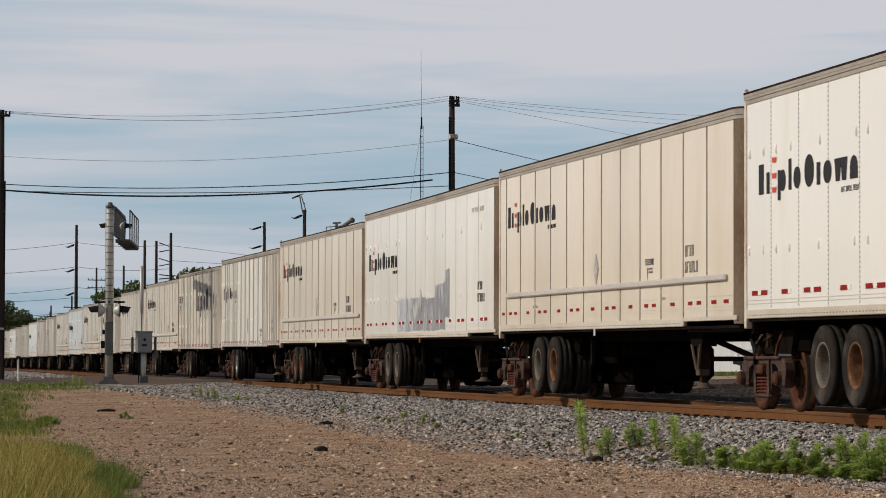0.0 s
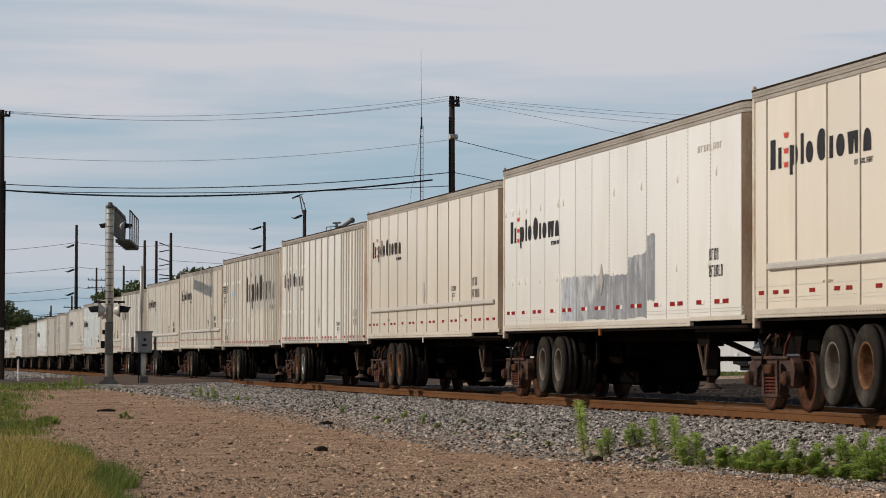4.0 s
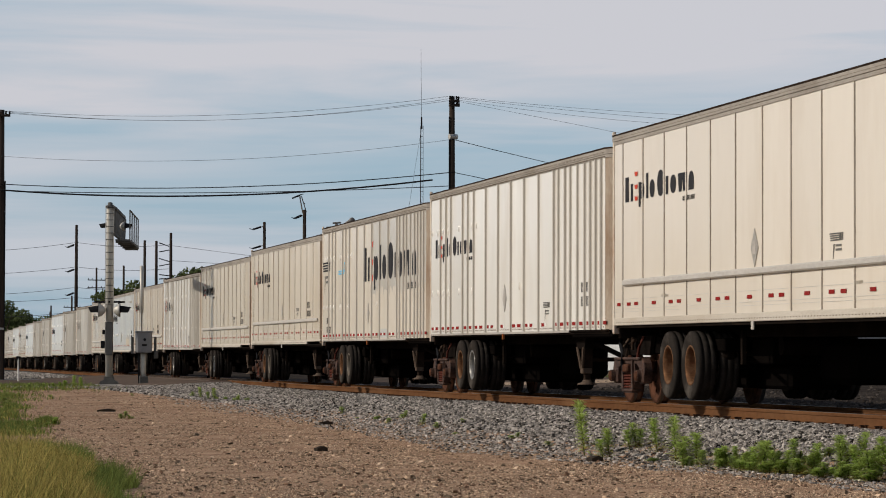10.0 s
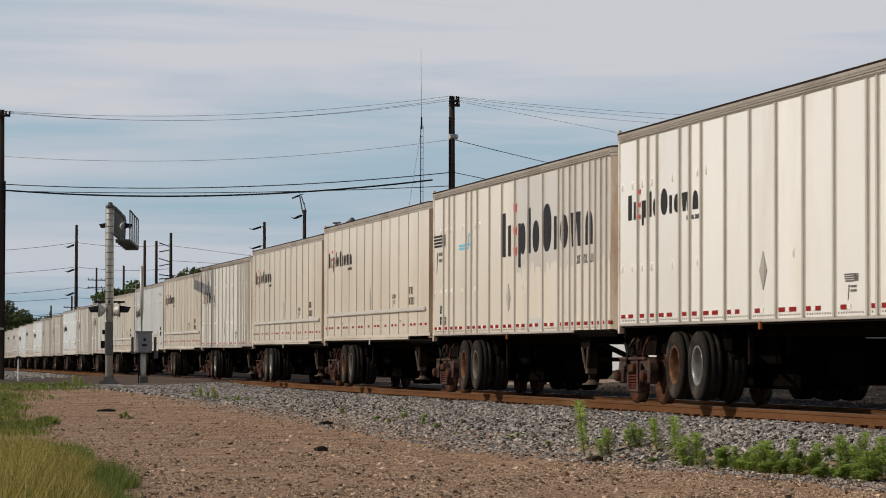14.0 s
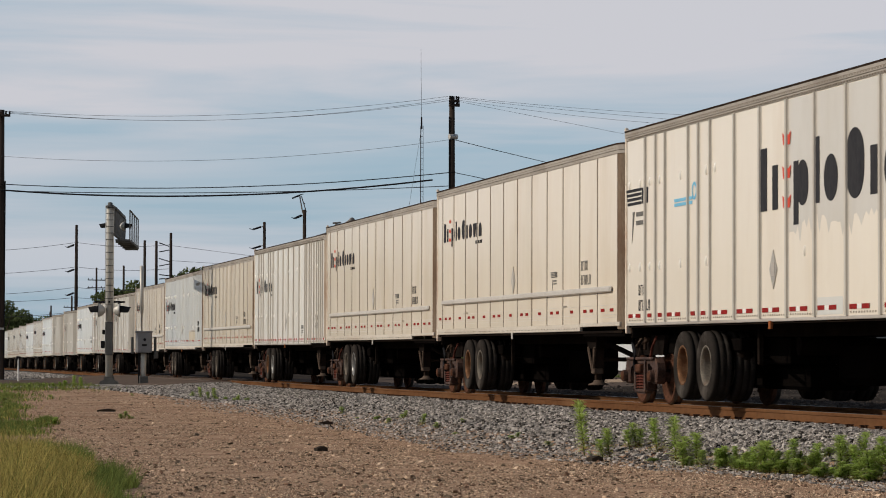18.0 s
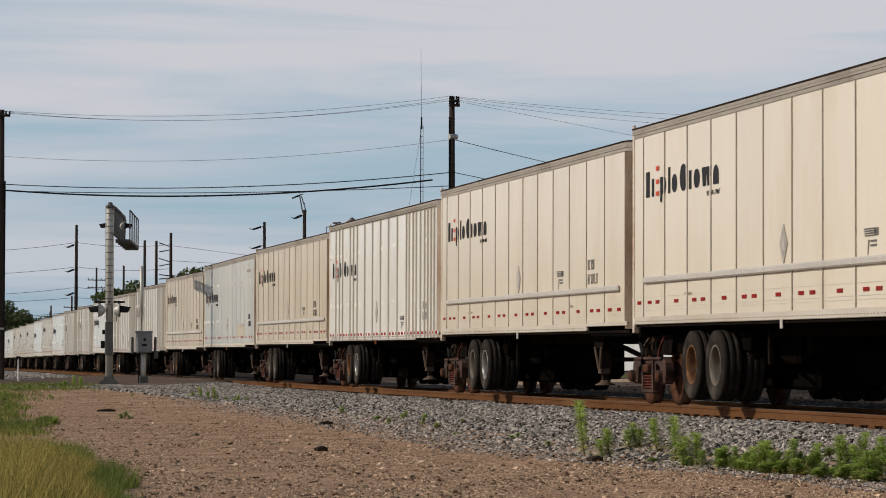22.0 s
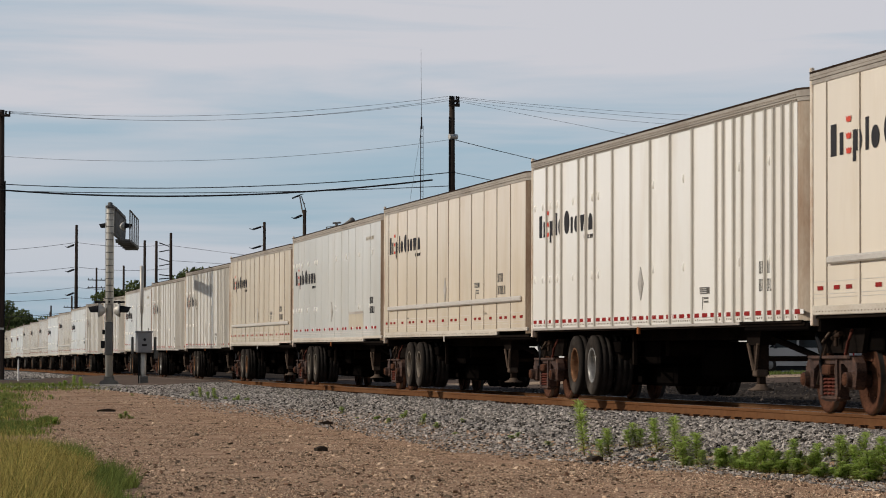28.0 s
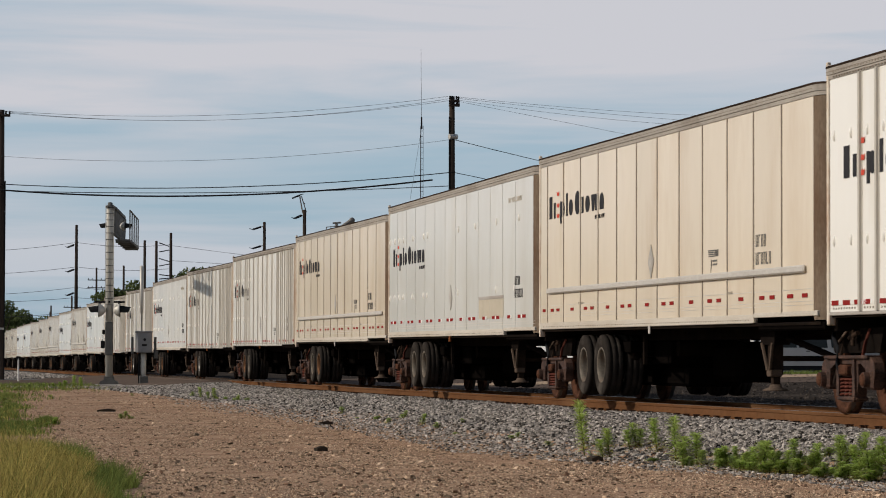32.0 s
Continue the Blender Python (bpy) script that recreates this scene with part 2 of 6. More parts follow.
DIRT = material("sandy_dirt", (0.50, 0.335, 0.222), (0.225, 0.135, 0.087), 0.95, scale=1.1, fine=55, bump=0.9, bump_dist=0.02, spread=0.42, stain=(0.26, 0.150, 0.095), stain_amount=0.55, stain_scale=0.22)
PEBBLE = material("pale_pebble", (0.52, 0.385, 0.268), (0.25, 0.168, 0.107), 0.9, scale=12, fine=60, island=0.9)
CLOD = material("damp_clod", (0.27, 0.165, 0.108), (0.15, 0.088, 0.058), 0.95, scale=10, fine=60, island=0.5)
SOIL = material("grassy_soil", (0.20, 0.165, 0.085), (0.125, 0.105, 0.055), 0.95, scale=0.6, fine=12, bump=0.5, bump_dist=0.03, stain=(0.26, 0.19, 0.11), stain_amount=0.5, stain_scale=0.15)
CINDER = material("dark_cinder_lot", (0.056, 0.046, 0.039), (0.028, 0.0235, 0.0205), 0.95, scale=2, fine=30, bump=0.6, bump_dist=0.03, stain=(0.13, 0.105, 0.085), stain_amount=0.5, stain_scale=0.25)
ASPHALT = material("dusty_asphalt", (0.145, 0.108, 0.086), (0.10, 0.076, 0.062), 0.9, scale=1.0, fine=40, bump=0.3, stain=(0.17, 0.13, 0.105), stain_amount=0.6, stain_scale=0.3)
GRASSDRY = material("dry_grass", (0.50, 0.40, 0.13), (0.29, 0.235, 0.065), 0.8, scale=3, fine=20, island=0.7, bump=0, thin=0.42)
GRASSGREEN = material("green_grass", (0.215, 0.255, 0.070), (0.125, 0.165, 0.042), 0.75, scale=3, fine=20, island=0.5, bump=0, thin=0.42)
LEAF = material("weed_leaf", (0.55, 0.64, 0.22), (0.38, 0.48, 0.125), 0.7, scale=6, fine=30, island=0.4, bump=0, thin=0.5)
STEM = material("weed_stem", (0.14, 0.17, 0.055), (0.10, 0.12, 0.04), 0.8, scale=6, fine=30, bump=0)
TREELEAF = material("tree_leaf", (0.130, 0.155, 0.062), (0.080, 0.100, 0.040), 0.8, scale=0.5, fine=6, island=0.45, bump=0, thin=0.42)
BARK = material("tree_bark", (0.11, 0.085, 0.062), (0.06, 0.046, 0.034), 0.9, scale=4, fine=30, bump=0.5)
POLEWOOD = material("tarred_pole_wood", (0.062, 0.046, 0.036), (0.034, 0.025, 0.020), 0.9, scale=3, fine=30, stretch=(1, 1, 0.1), bump=0.4, stain=(0.10, 0.078, 0.06), stain_amount=0.5)
CABLE = material("black_cable", (0.022, 0.022, 0.024), (0.014, 0.014, 0.015), 0.6, scale=5, fine=30)
THINWIRE = material("weathered_wire", (0.10, 0.10, 0.11), (0.07, 0.07, 0.08), 0.6, 0.3, scale=5, fine=30)
GALV = material("galvanised_mast", (0.58, 0.55, 0.49), (0.46, 0.435, 0.39), 0.5, 0.3, scale=2, fine=25, stretch=(1, 1, 0.3), stain=(0.22, 0.20, 0.17), stain_amount=0.5)
GALVDARK = material("dull_steel_walkway", (0.15, 0.145, 0.135), (0.10, 0.096, 0.09), 0.6, 0.3, scale=3, fine=25)
SIGNALBLACK = material("signal_black", (0.018, 0.018, 0.019), (0.028, 0.027, 0.027), 0.6, scale=4, fine=30)
LENS = material("red_signal_lens", (0.20, 0.02, 0.02), (0.14, 0.015, 0.015), 0.2, scale=6, fine=30)
BOXGREY = material("grey_cabinet", (0.27, 0.265, 0.27), (0.21, 0.207, 0.21), 0.55, 0.2, scale=4, fine=30)
CONCRETE = material("concrete", (0.40, 0.37, 0.33), (0.30, 0.275, 0.245), 0.9, scale=3, fine=30, bump=0.3)
SIDINGWHITE = material("white_siding", (0.62, 0.61, 0.59), (0.54, 0.53, 0.51), 0.6, scale=1, fine=15, stretch=(1, 1, 0.3))
SIDINGGREY = material("grey_siding", (0.40, 0.385, 0.365), (0.33, 0.318, 0.30), 0.6, scale=1, fine=15, stretch=(1, 1, 0.3))
SIDINGDARK = material("shaded_steel_door", (0.19, 0.185, 0.18), (0.15, 0.146, 0.14), 0.6, scale=1, fine=15, stretch=(1, 1, 0.3))
ROOFTAR = material("tar_roof", (0.10, 0.098, 0.095), (0.07, 0.068, 0.066), 0.9, scale=2, fine=20)
CARPAINT = material("silver_car_paint", (0.50, 0.475, 0.44), (0.45, 0.43, 0.40), 0.35, 0.15, scale=2, fine=30, bump=0)
CARDARK = material("dark_car_trim", (0.025, 0.025, 0.027), (0.018, 0.018, 0.02), 0.5, scale=4, fine=30, bump=0)
GLASSDARK = material("tinted_car_glass", (0.020, 0.024, 0.024), (0.014, 0.017, 0.017), 0.12, scale=4, fine=30, bump=0, spec=0.25)
CARRED = material("tail_lamp_red", (0.42, 0.03, 0.03), (0.32, 0.02, 0.02), 0.2, scale=4, fine=30, bump=0)
CARLIGHT = material("headlamp_clear", (0.75, 0.75, 0.73), (0.6, 0.6, 0.6), 0.15, scale=4, fine=30, bump=0)
PIPE = material("vent_pipe_metal", (0.30, 0.27, 0.24), (0.20, 0.18, 0.16), 0.6, 0.4, scale=3, fine=30)


# ---------------------------------------------------------------- mesh building
class Form:
    """Collects faces for one mesh."""

    def __init__(self):
        self.v, self.f, self.s = [], [], []

    def add(self, verts, faces, smooth=False):
        k = len(self.v)
        self.v.extend(tuple(p) for p in verts)
        self.f.extend(tuple(i + k for i in face) for face in faces)
        self.s.extend([smooth] * len(faces))
        return self

    def box(self, x0, x1, y0, y1, z0, z1, c=0.0):
        """A box, its edges chamfered by c."""
        mx, my, mz = (x0 + x1) / 2, (y0 + y1) / 2, (z0 + z1) / 2
        hx, hy, hz = abs(x1 - x0) / 2, abs(y1 - y0) / 2, abs(z1 - z0) / 2
        if c <= 0:
            vs = [(mx + sx * hx, my + sy * hy, mz + sz * hz) for sx in (-1, 1) for sy in (-1, 1) for sz in (-1, 1)]
            return self.add(vs, [(0, 1, 3, 2), (4, 6, 7, 5), (0, 4, 5, 1), (2, 3, 7, 6), (0, 2, 6, 4), (1, 5, 7, 3)])
        c = min(c, hx * 0.9, hy * 0.9, hz * 0.9)
        vs, at = [], {}
        for sx in (-1, 1):
            for sy in (-1, 1):
                for sz in (-1, 1):
                    at[sx, sy, sz] = len(vs)
                    vs.append((mx + sx * hx, my + sy * (hy - c), mz + sz * (hz - c)))
                    vs.append((mx + sx * (hx - c), my + sy * hy, mz + sz * (hz - c)))
                    vs.append((mx + sx * (hx - c), my + sy * (hy - c), mz + sz * hz))
        fs = []
        ring = ((-1, -1), (1, -1), (1, 1), (-1, 1))
        for s in (-1, 1):
            fs.append([at[s, a, b] for a, b in ring])
            fs.append([at[a, s, b] + 1 for a, b in ring])
            fs.append([at[a, b, s] + 2 for a, b in ring])
        for a in (-1, 1):
            for b in (-1, 1):
                fs.append([at[a, b, -1], at[a, b, 1], at[a, b, 1] + 1, at[a, b, -1] + 1])
                fs.append([at[a, -1, b], at[a, 1, b], at[a, 1, b] + 2, at[a, -1, b] + 2])
                fs.append([at[-1, a, b] + 1, at[1, a, b] + 1, at[1, a, b] + 2, at[-1, a, b] + 2])
                for d in (-1, 1):
                    k = at[a, b, d]
                    fs.append([k, k + 1, k + 2])
        return self.add(vs, fs)

    def prism(self, outline, axis, a, b):
        """An outline in the two other axes, drawn along one axis from a to b."""
        n = len(outline)
        put = {"x": lambda u, w, t: (t, u, w), "y": lambda u, w, t: (u, t, w), "z": lambda u, w, t: (u, w, t)}[axis]
        vs = [put(u, w, a) for u, w in outline] + [put(u, w, b) for u, w in outline]
        fs = [tuple(range(n)), tuple(range(2 * n - 1, n - 1, -1))]
        fs += [(i, (i + 1) % n, n + (i + 1) % n, n + i) for i in range(n)]
        return self.add(vs, fs)

    def rod(self, p, q, r, r2=None, seg=10, caps=True):
        p, q = Vector(p), Vector(q)
        r2 = r if r2 is None else r2
        d = (q - p).normalized()
        u = d.orthogonal().normalized()
        w = d.cross(u)
        vs = []
        for base, rad in ((p, r), (q, r2)):
            vs += [base + rad * (math.cos(2 * math.pi * i / seg) * u + math.sin(2 * math.pi * i / seg) * w) for i in range(seg)]
        self.add(vs, [(i, (i + 1) % seg, seg + (i + 1) % seg, seg + i) for i in range(seg)], seg > 6)
        if caps:
            self.add(vs[:seg], [tuple(range(seg))])
            self.add(vs[seg:], [tuple(range(seg))])
        return self

    def tube(self, pts, r, seg=6):
        """A bent rod through the points."""
        pts = [Vector(p) for p in pts]
        vs = []
        for i, p in enumerate(pts):
            d = (pts[min(i + 1, len(pts) - 1)] - pts[max(i - 1, 0)]).normalized()
            side = Vector((0, 0, 1)) if abs(d.z) < 0.9 else Vector((0, 1, 0))
            u = d.cross(side).normalized()
            w = d.cross(u)
            vs += [p + r * (math.cos(2 * math.pi * k / seg) * u + math.sin(2 * math.pi * k / seg) * w) for k in range(seg)]
        fs = [(i * seg + k, i * seg + (k + 1) % seg, (i + 1) * seg + (k + 1) % seg, (i + 1) * seg + k)
              for i in range(len(pts) - 1) for k in range(seg)]
        return self.add(vs, fs, True)

    def lathe(self, profile, centre, axis="x", seg=28):
        """A profile of (along, radius) turned round an axis through the centre."""
        cx, cy, cz = centre
        vs = []
        for a, r in profile:
            for i in range(seg):
                c, s = r * math.cos(2 * math.pi * i / seg), r * math.sin(2 * math.pi * i / seg)
                vs.append((cx + a, cy + c, cz + s) if axis == "x" else (cx + c, cy + a, cz + s) if axis == "y" else (cx + c, cy + s, cz + a))
        fs = [(k * seg + i, k * seg + (i + 1) % seg, (k + 1) * seg + (i + 1) % seg, (k + 1) * seg + i)
              for k in range(len(profile) - 1) for i in range(seg)]
        return self.add(vs, fs, True)

    def mesh(self, name, mat, tidy=True):
        me = bpy.data.meshes.new(name)
        me.from_pydata(self.v, [], self.f)
        if tidy:
            bm = bmesh.new()
            bm.from_mesh(me)
            bmesh.ops.recalc_face_normals(bm, faces=bm.faces)
            bm.to_mesh(me)
            bm.free()
        me.polygons.foreach_set("use_smooth", self.s)
        me.materials.append(mat)
        return me


def part(name, form, mat, parent, label=""):
    ob = new(name, form if isinstance(form, bpy.types.Mesh) else form.mesh(name, mat))
    ob.parent = parent
    if label:
        ob["label"] = label
    return ob


def thing(name, m, label, category, group="", kind=""):
    ob = new(name)
    ob.empty_display_size = 0.2
    ob.matrix_basis = m
    return tagged(ob, label, category, group, kind)


def solid(name, form, mat, label, category="", group="", kind="", tidy=True):
    return tagged(new(name, form.mesh(name, mat, tidy)), label, category, group, kind)


def smooth(a, b, x):
    t = min(max((x - a) / (b - a), 0.0), 1.0)
    return t * t * (3 - 2 * t)


# ---------------------------------------------------------------- ground, track, road
RAIL_TOP, TRACK_X = 0.60, 12.195


def ground_z(x, y):
    """Height of the natural ground: level by the camera, rising to the road, higher beyond the track."""
    near = 0.38 * smooth(58, 101, y)
    far = 0.34 + 0.46 * smooth(18, 40, x)
    return near + (far - near) * smooth(12.5, 15.0, x)


def toe_x(y):
    """Foot of the ballast bank, wandering into the dirt."""
    at = float(np.interp(y, (26, 28.3, 31.8, 34.7, 36, 39.5, 49, 61, 70, 100, 140), (9.9, 9.75, 9.3, 8.95, 8.55, 8.2, 8.4, 8.7, 7.9, 7.4, 9.6)))
    return at + 0.10 * math.sin(y * 0.9) + 0.06 * math.sin(y * 2.7)


def bank_z(x, y):
    """Top of the ballast bank across the track."""
    edge = 0.42 + 0.012 * math.sin(y * 0.9) + 0.01 * math.sin(y * 2.3 + x * 3)
    edge += 0.09 * smooth(86, 100, y) * (1 - smooth(102, 110, y)) * (1 - smooth(10.9, 11.3, x))
    left = toe_x(y)
    base = ground_z(left, y) - 0.03
    return base + (edge - base) * smooth(left, 10.75, x) if x < 12.2 else 0.30 + (edge - 0.30) * (1 - smooth(13.9, 15.0, x))


def top_z(x, y):
    """Whatever lies uppermost, ground or bank."""
    return max(ground_z(x, y), bank_z(x, y) if x > toe_x(y) else -1.0)


def sheet(xs, ys, height):
    form = Form()
    vs = [(x, y, height(x, y)) for y in ys for x in xs]
    n = len(xs)
    fs = [(j * n + i, j * n + i + 1, (j + 1) * n + i + 1, (j + 1) * n + i) for j in range(len(ys) - 1) for i in range(n - 1)]
    return form.add(vs, fs, True)


def spaced(a, b, n):
    return [a + (b - a) * i / (n - 1) for i in range(n)]


xs = [-3000, -800, -250, -100, -50] + spaced(-30, 9, 40) + spaced(10, 45, 60) + [60, 100, 250, 800, 3000]
ys = [-600, -100, -20] + spaced(0, 130, 131) + spaced(140, 400, 27) + [600, 1200, 2500, 4500]
ground = solid("ground", sheet(xs, ys, lambda x, y: ground_z(x, y) - 0.02), SOIL, "flat grassy soil reaching the horizon", kind="structure", tidy=False)


def edge_left(y):
    """Where the dirt lot meets the grass."""
    e = 1.9 + 0.25 * math.sin(y * 0.21 + 0.6) + 0.2 * math.sin(y * 0.63)
    return e + 0.5 * smooth(45, 60, y) + 1.9 * smooth(72, 98, y)


dirt_form = Form()
dirt_ys = spaced(10, 103, 280)
dn = 60
for y in dirt_ys:
    l, r = edge_left(y) - 2.5 + 0.9 * smooth(70, 100, y), min(toe_x(y) + 0.95, 10.0)
    for i in range(dn):
        x = l + (r - l) * i / (dn - 1)
        wob = 0.008 * noise.noise((x * 0.9, y * 0.35, 0)) + 0.006 * noise.noise((x * 3.4, y * 2.2, 4))
        dirt_form.v.append((x, y, top_z(x, y) + 0.004 + wob * min(1, 6 * i / dn, 6 * (dn - 1 - i) / dn)))
for j in range(len(dirt_ys) - 1):
    for i in range(dn - 1):
        k = j * dn + i
        dirt_form.f.append((k, k + 1, k + dn + 1, k + dn))
        dirt_form.s.append(True)
solid("dirt_lot", dirt_form, DIRT, "bare reddish sandy dirt with scattered pebbles", "dirt", kind="structure", tidy=False)

solid("ballast_bank", sheet(spaced(6.8, 15.2, 70), spaced(-40, 520, 561), bank_z), BALLAST, "grey crushed stone bank under the track", "ballast", kind="structure", tidy=False)
solid("cinder_lot", sheet(spaced(14.6, 75, 50), spaced(-40, 480, 140), lambda x, y: ground_z(x, y) + 0.004 + (0.02 if y < 90 else 0.006) * noise.noise((x * 0.5, y * 0.5, 2))), CINDER, "dark cinder and gravel lot beyond the track", "gravel", kind="structure", tidy=False)


def scatter(count, seed, place, size, flat=0.6):
    """Irregular stones, each eight corners, joined."""
    rng = np.random.default_rng(seed)
    corners = np.array([(-1, -1, -1), (1, -1, -1), (1, 1, -1), (-1, 1, -1), (-1, -1, 1), (1, -1, 1), (1, 1, 1), (-1, 1, 1)], float)
    quads = np.array([(0, 3, 2, 1), (4, 5, 6, 7), (0, 1, 5, 4), (1, 2, 6, 5), (2, 3, 7, 6), (3, 0, 4, 7)])
    base, sizes = place(rng, count), size(rng, count)
    vs = corners[None] * rng.uniform(0.45, 1.0, (count, 8, 3)) * sizes[:, None, None] * np.array((1, 1, flat))
    a, b = rng.uniform(0, 6.283, count), rng.uniform(-0.9, 0.9, count)
    ca, sa, cb, sb = (f[:, None] for f in (np.cos(a), np.sin(a), np.cos(b), np.sin(b)))
    x, y, z = vs[..., 0], vs[..., 1], vs[..., 2]
    y, z = y * cb - z * sb, y * sb + z * cb
    x, y = x * ca - y * sa, x * sa + y * ca
    vs = np.stack([x, y, z], -1) + base[:, None]
    form = Form()
    form.v = vs.reshape(-1, 3).tolist()
    form.f = (quads[None] + 8 * np.arange(count)[:, None, None]).reshape(-1, 4).tolist()
    form.s = [False] * len(form.f)
    return form


def chips(count, seed, place, size):
    """Small three-sided grit, four corners each, joined."""
    rng = np.random.default_rng(seed)
    corners = np.array([(-1.0, -0.6, -0.3), (1.1, -0.5, -0.3), (0.0, 1.0, -0.3), (0.0, 0.0, 0.5)])
    tris = np.array([(0, 1, 3), (1, 2, 3), (2, 0, 3)])
    vs = (corners[None] + rng.uniform(-0.35, 0.35, (count, 4, 3)) * np.array((1, 1, 0.5))) * size(rng, count)[:, None, None]
    a = rng.uniform(0, 6.283, count)
    ca, sa = np.cos(a)[:, None], np.sin(a)[:, None]
    vs = np.stack([vs[..., 0] * ca - vs[..., 1] * sa, vs[..., 0] * sa + vs[..., 1] * ca, vs[..., 2]], -1) + place(rng, count)[:, None]
    form = Form()
    form.v = vs.reshape(-1, 3).tolist()
    form.f = (tris[None] + 4 * np.arange(count)[:, None, None]).reshape(-1, 3).tolist()
    form.s = [False] * len(form.f)
    return form


def shoulder(rng, n):
    y = 26 + 82 * rng.random(n) ** 1.5
    e = np.array([toe_x(b) for b in y])
    x = e + (11.60 - e) * rng.random(n) ** 0.60
    return np.array([(a, b, bank_z(a, b) + 0.004) for a, b in zip(x, y)])


solid("ballast_stones", scatter(115000, 3, shoulder, lambda r, n: 0.011 + 0.022 * r.random(n) ** 1.4, 0.85), STONE, "loose angular grey ballast stones beside the rail", "ballast", kind="stuff", tidy=False)


def spill(rng, n):
    y = 1.0 / rng.uniform(1 / 100.0, 1 / 25.0, n)
    x = np.array([toe_x(b) for b in y]) + 0.25 - 1.1 * rng.random(n) ** 2.2
    return np.array([(a, b, top_z(a, b) + 0.008) for a, b in zip(x, y)])


solid("ballast_stones", scatter(9000, 17, spill, lambda r, n: 0.007 + 0.022 * r.random(n) ** 2), STONE, "stray ballast stones spilled onto the dirt", "ballast", kind="stuff", tidy=False)


def apron(rng, n):
    y = 74 + 30 * rng.random(n) ** 0.8
    x = 8.6 - 3.2 * rng.random(n) ** 1.2 * smooth_all((y - 74) / 26)
    return np.array([(a, b, top_z(a, b) + 0.01) for a, b in zip(x, y)])


def smooth_all(t):
    return np.clip(t, 0.05, 1.0)


solid("ballast_stones", scatter(14000, 14, apron, lambda r, n: 0.025 + 0.04 * r.random(n)), STONE, "grey ballast stones spread before the crossing", "ballast", kind="stuff", tidy=False)
solid("gravel_apron", sheet(spaced(4.2, 9.8, 12), spaced(138, 330, 40), lambda x, y: ground_z(x, y) + 0.03), GRAVEL, "grey gravel strip beside the track beyond the road", "gravel", kind="structure", tidy=False)


def far_apron(rng, n):
    y = 150 + 120 * rng.random(n) ** 1.5
    return np.array([(a, b, ground_z(a, b) + 0.05) for a, b in zip(rng.uniform(4.4, 9.9, n), y)])


solid("apron_stones", scatter(6000, 16, far_apron, lambda r, n: 0.03 + 0.06 * r.random(n)), STONE, "pale loose stones on the far gravel strip", "stones", kind="stuff", tidy=False)


def verge_stones(rng, n):
    y = 96 + 8 * rng.random(n)
    x = 3.2 + 5.6 * rng.random(n)
    return np.array([(a, b, ground_z(a, b) + 0.01) for a, b in zip(x, y)])


solid("verge_stones", scatter(3500, 15, verge_stones, lambda r, n: 0.025 + 0.03 * r.random(n)), STONE, "loose grey stones along the road verge", "stones", kind="stuff", tidy=False)


def inner_bed(rng, n):
    y = 26 + 95 * rng.random(n) ** 1.4
    x = 11.6 + 3.0 * rng.random(n)
    return np.array([(a, b, bank_z(a, b) + 0.004) for a, b in zip(x, y)])


# darker copy of the ballast: shade under the train is in its colour
solid("ballast_stones", scatter(12000, 4, inner_bed, lambda r, n: 0.020 + 0.030 * r.random(n)), DARKSTONE, "ballast stones between the rails, shade put into their dark colour", "ballast", kind="stuff", tidy=False)


def lot(rng, n):
    y = 1.0 / rng.uniform(1 / 99.0, 1 / 23.0, n)
    e = np.array([edge_left(b) for b in y]) - 1.2
    x = e + rng.random(n) * (np.array([toe_x(b) for b in y]) + 0.25 - e)
    return np.array([(a, b, top_z(a, b) + 0.006) for a, b in zip(x, y)])


solid("lot_pebbles", chips(210000, 5, lot, lambda r, n: 0.004 + 0.016 * r.random(n) ** 5), PEBBLE, "small pale pebbles and chips strewn over dirt", "pebbles", kind="stuff", tidy=False)
solid("lot_pebbles", scatter(5200, 25, lot, lambda r, n: 0.008 + 0.030 * r.random(n) ** 4, 0.5), PEBBLE, "larger tan pebbles lying in the dirt", "pebbles", kind="stuff", tidy=False)
solid("lot_clods", scatter(3000, 26, lot, lambda r, n: 0.007 + 0.024 * r.random(n) ** 3, 0.45), CLOD, "crumbled reddish brown clods on the dirt", "clods", kind="stuff", tidy=False)

def far_lot(rng, n):
    y = rng.uniform(40, 125, n)
    x = 15.0 + (y * 0.34 - 12) * rng.random(n)
    return np.array([(a, b, ground_z(a, b) + 0.01) for a, b in zip(x, y)])


solid("cinder_stones", scatter(7000, 6, far_lot, lambda r, n: 0.015 + 0.045 * r.random(n) ** 3), DARKSTONE, "stones and cinders strewn over the dark lot", "stones", kind="stuff", tidy=False)
solid("gravel_edge", sheet(spaced(20, 70, 30), spaced(108, 117, 6), lambda x, y: ground_z(x, y) + 0.03), PEBBLE, "pale gravel edge of the dark lot", "gravel", kind="structure", tidy=False)

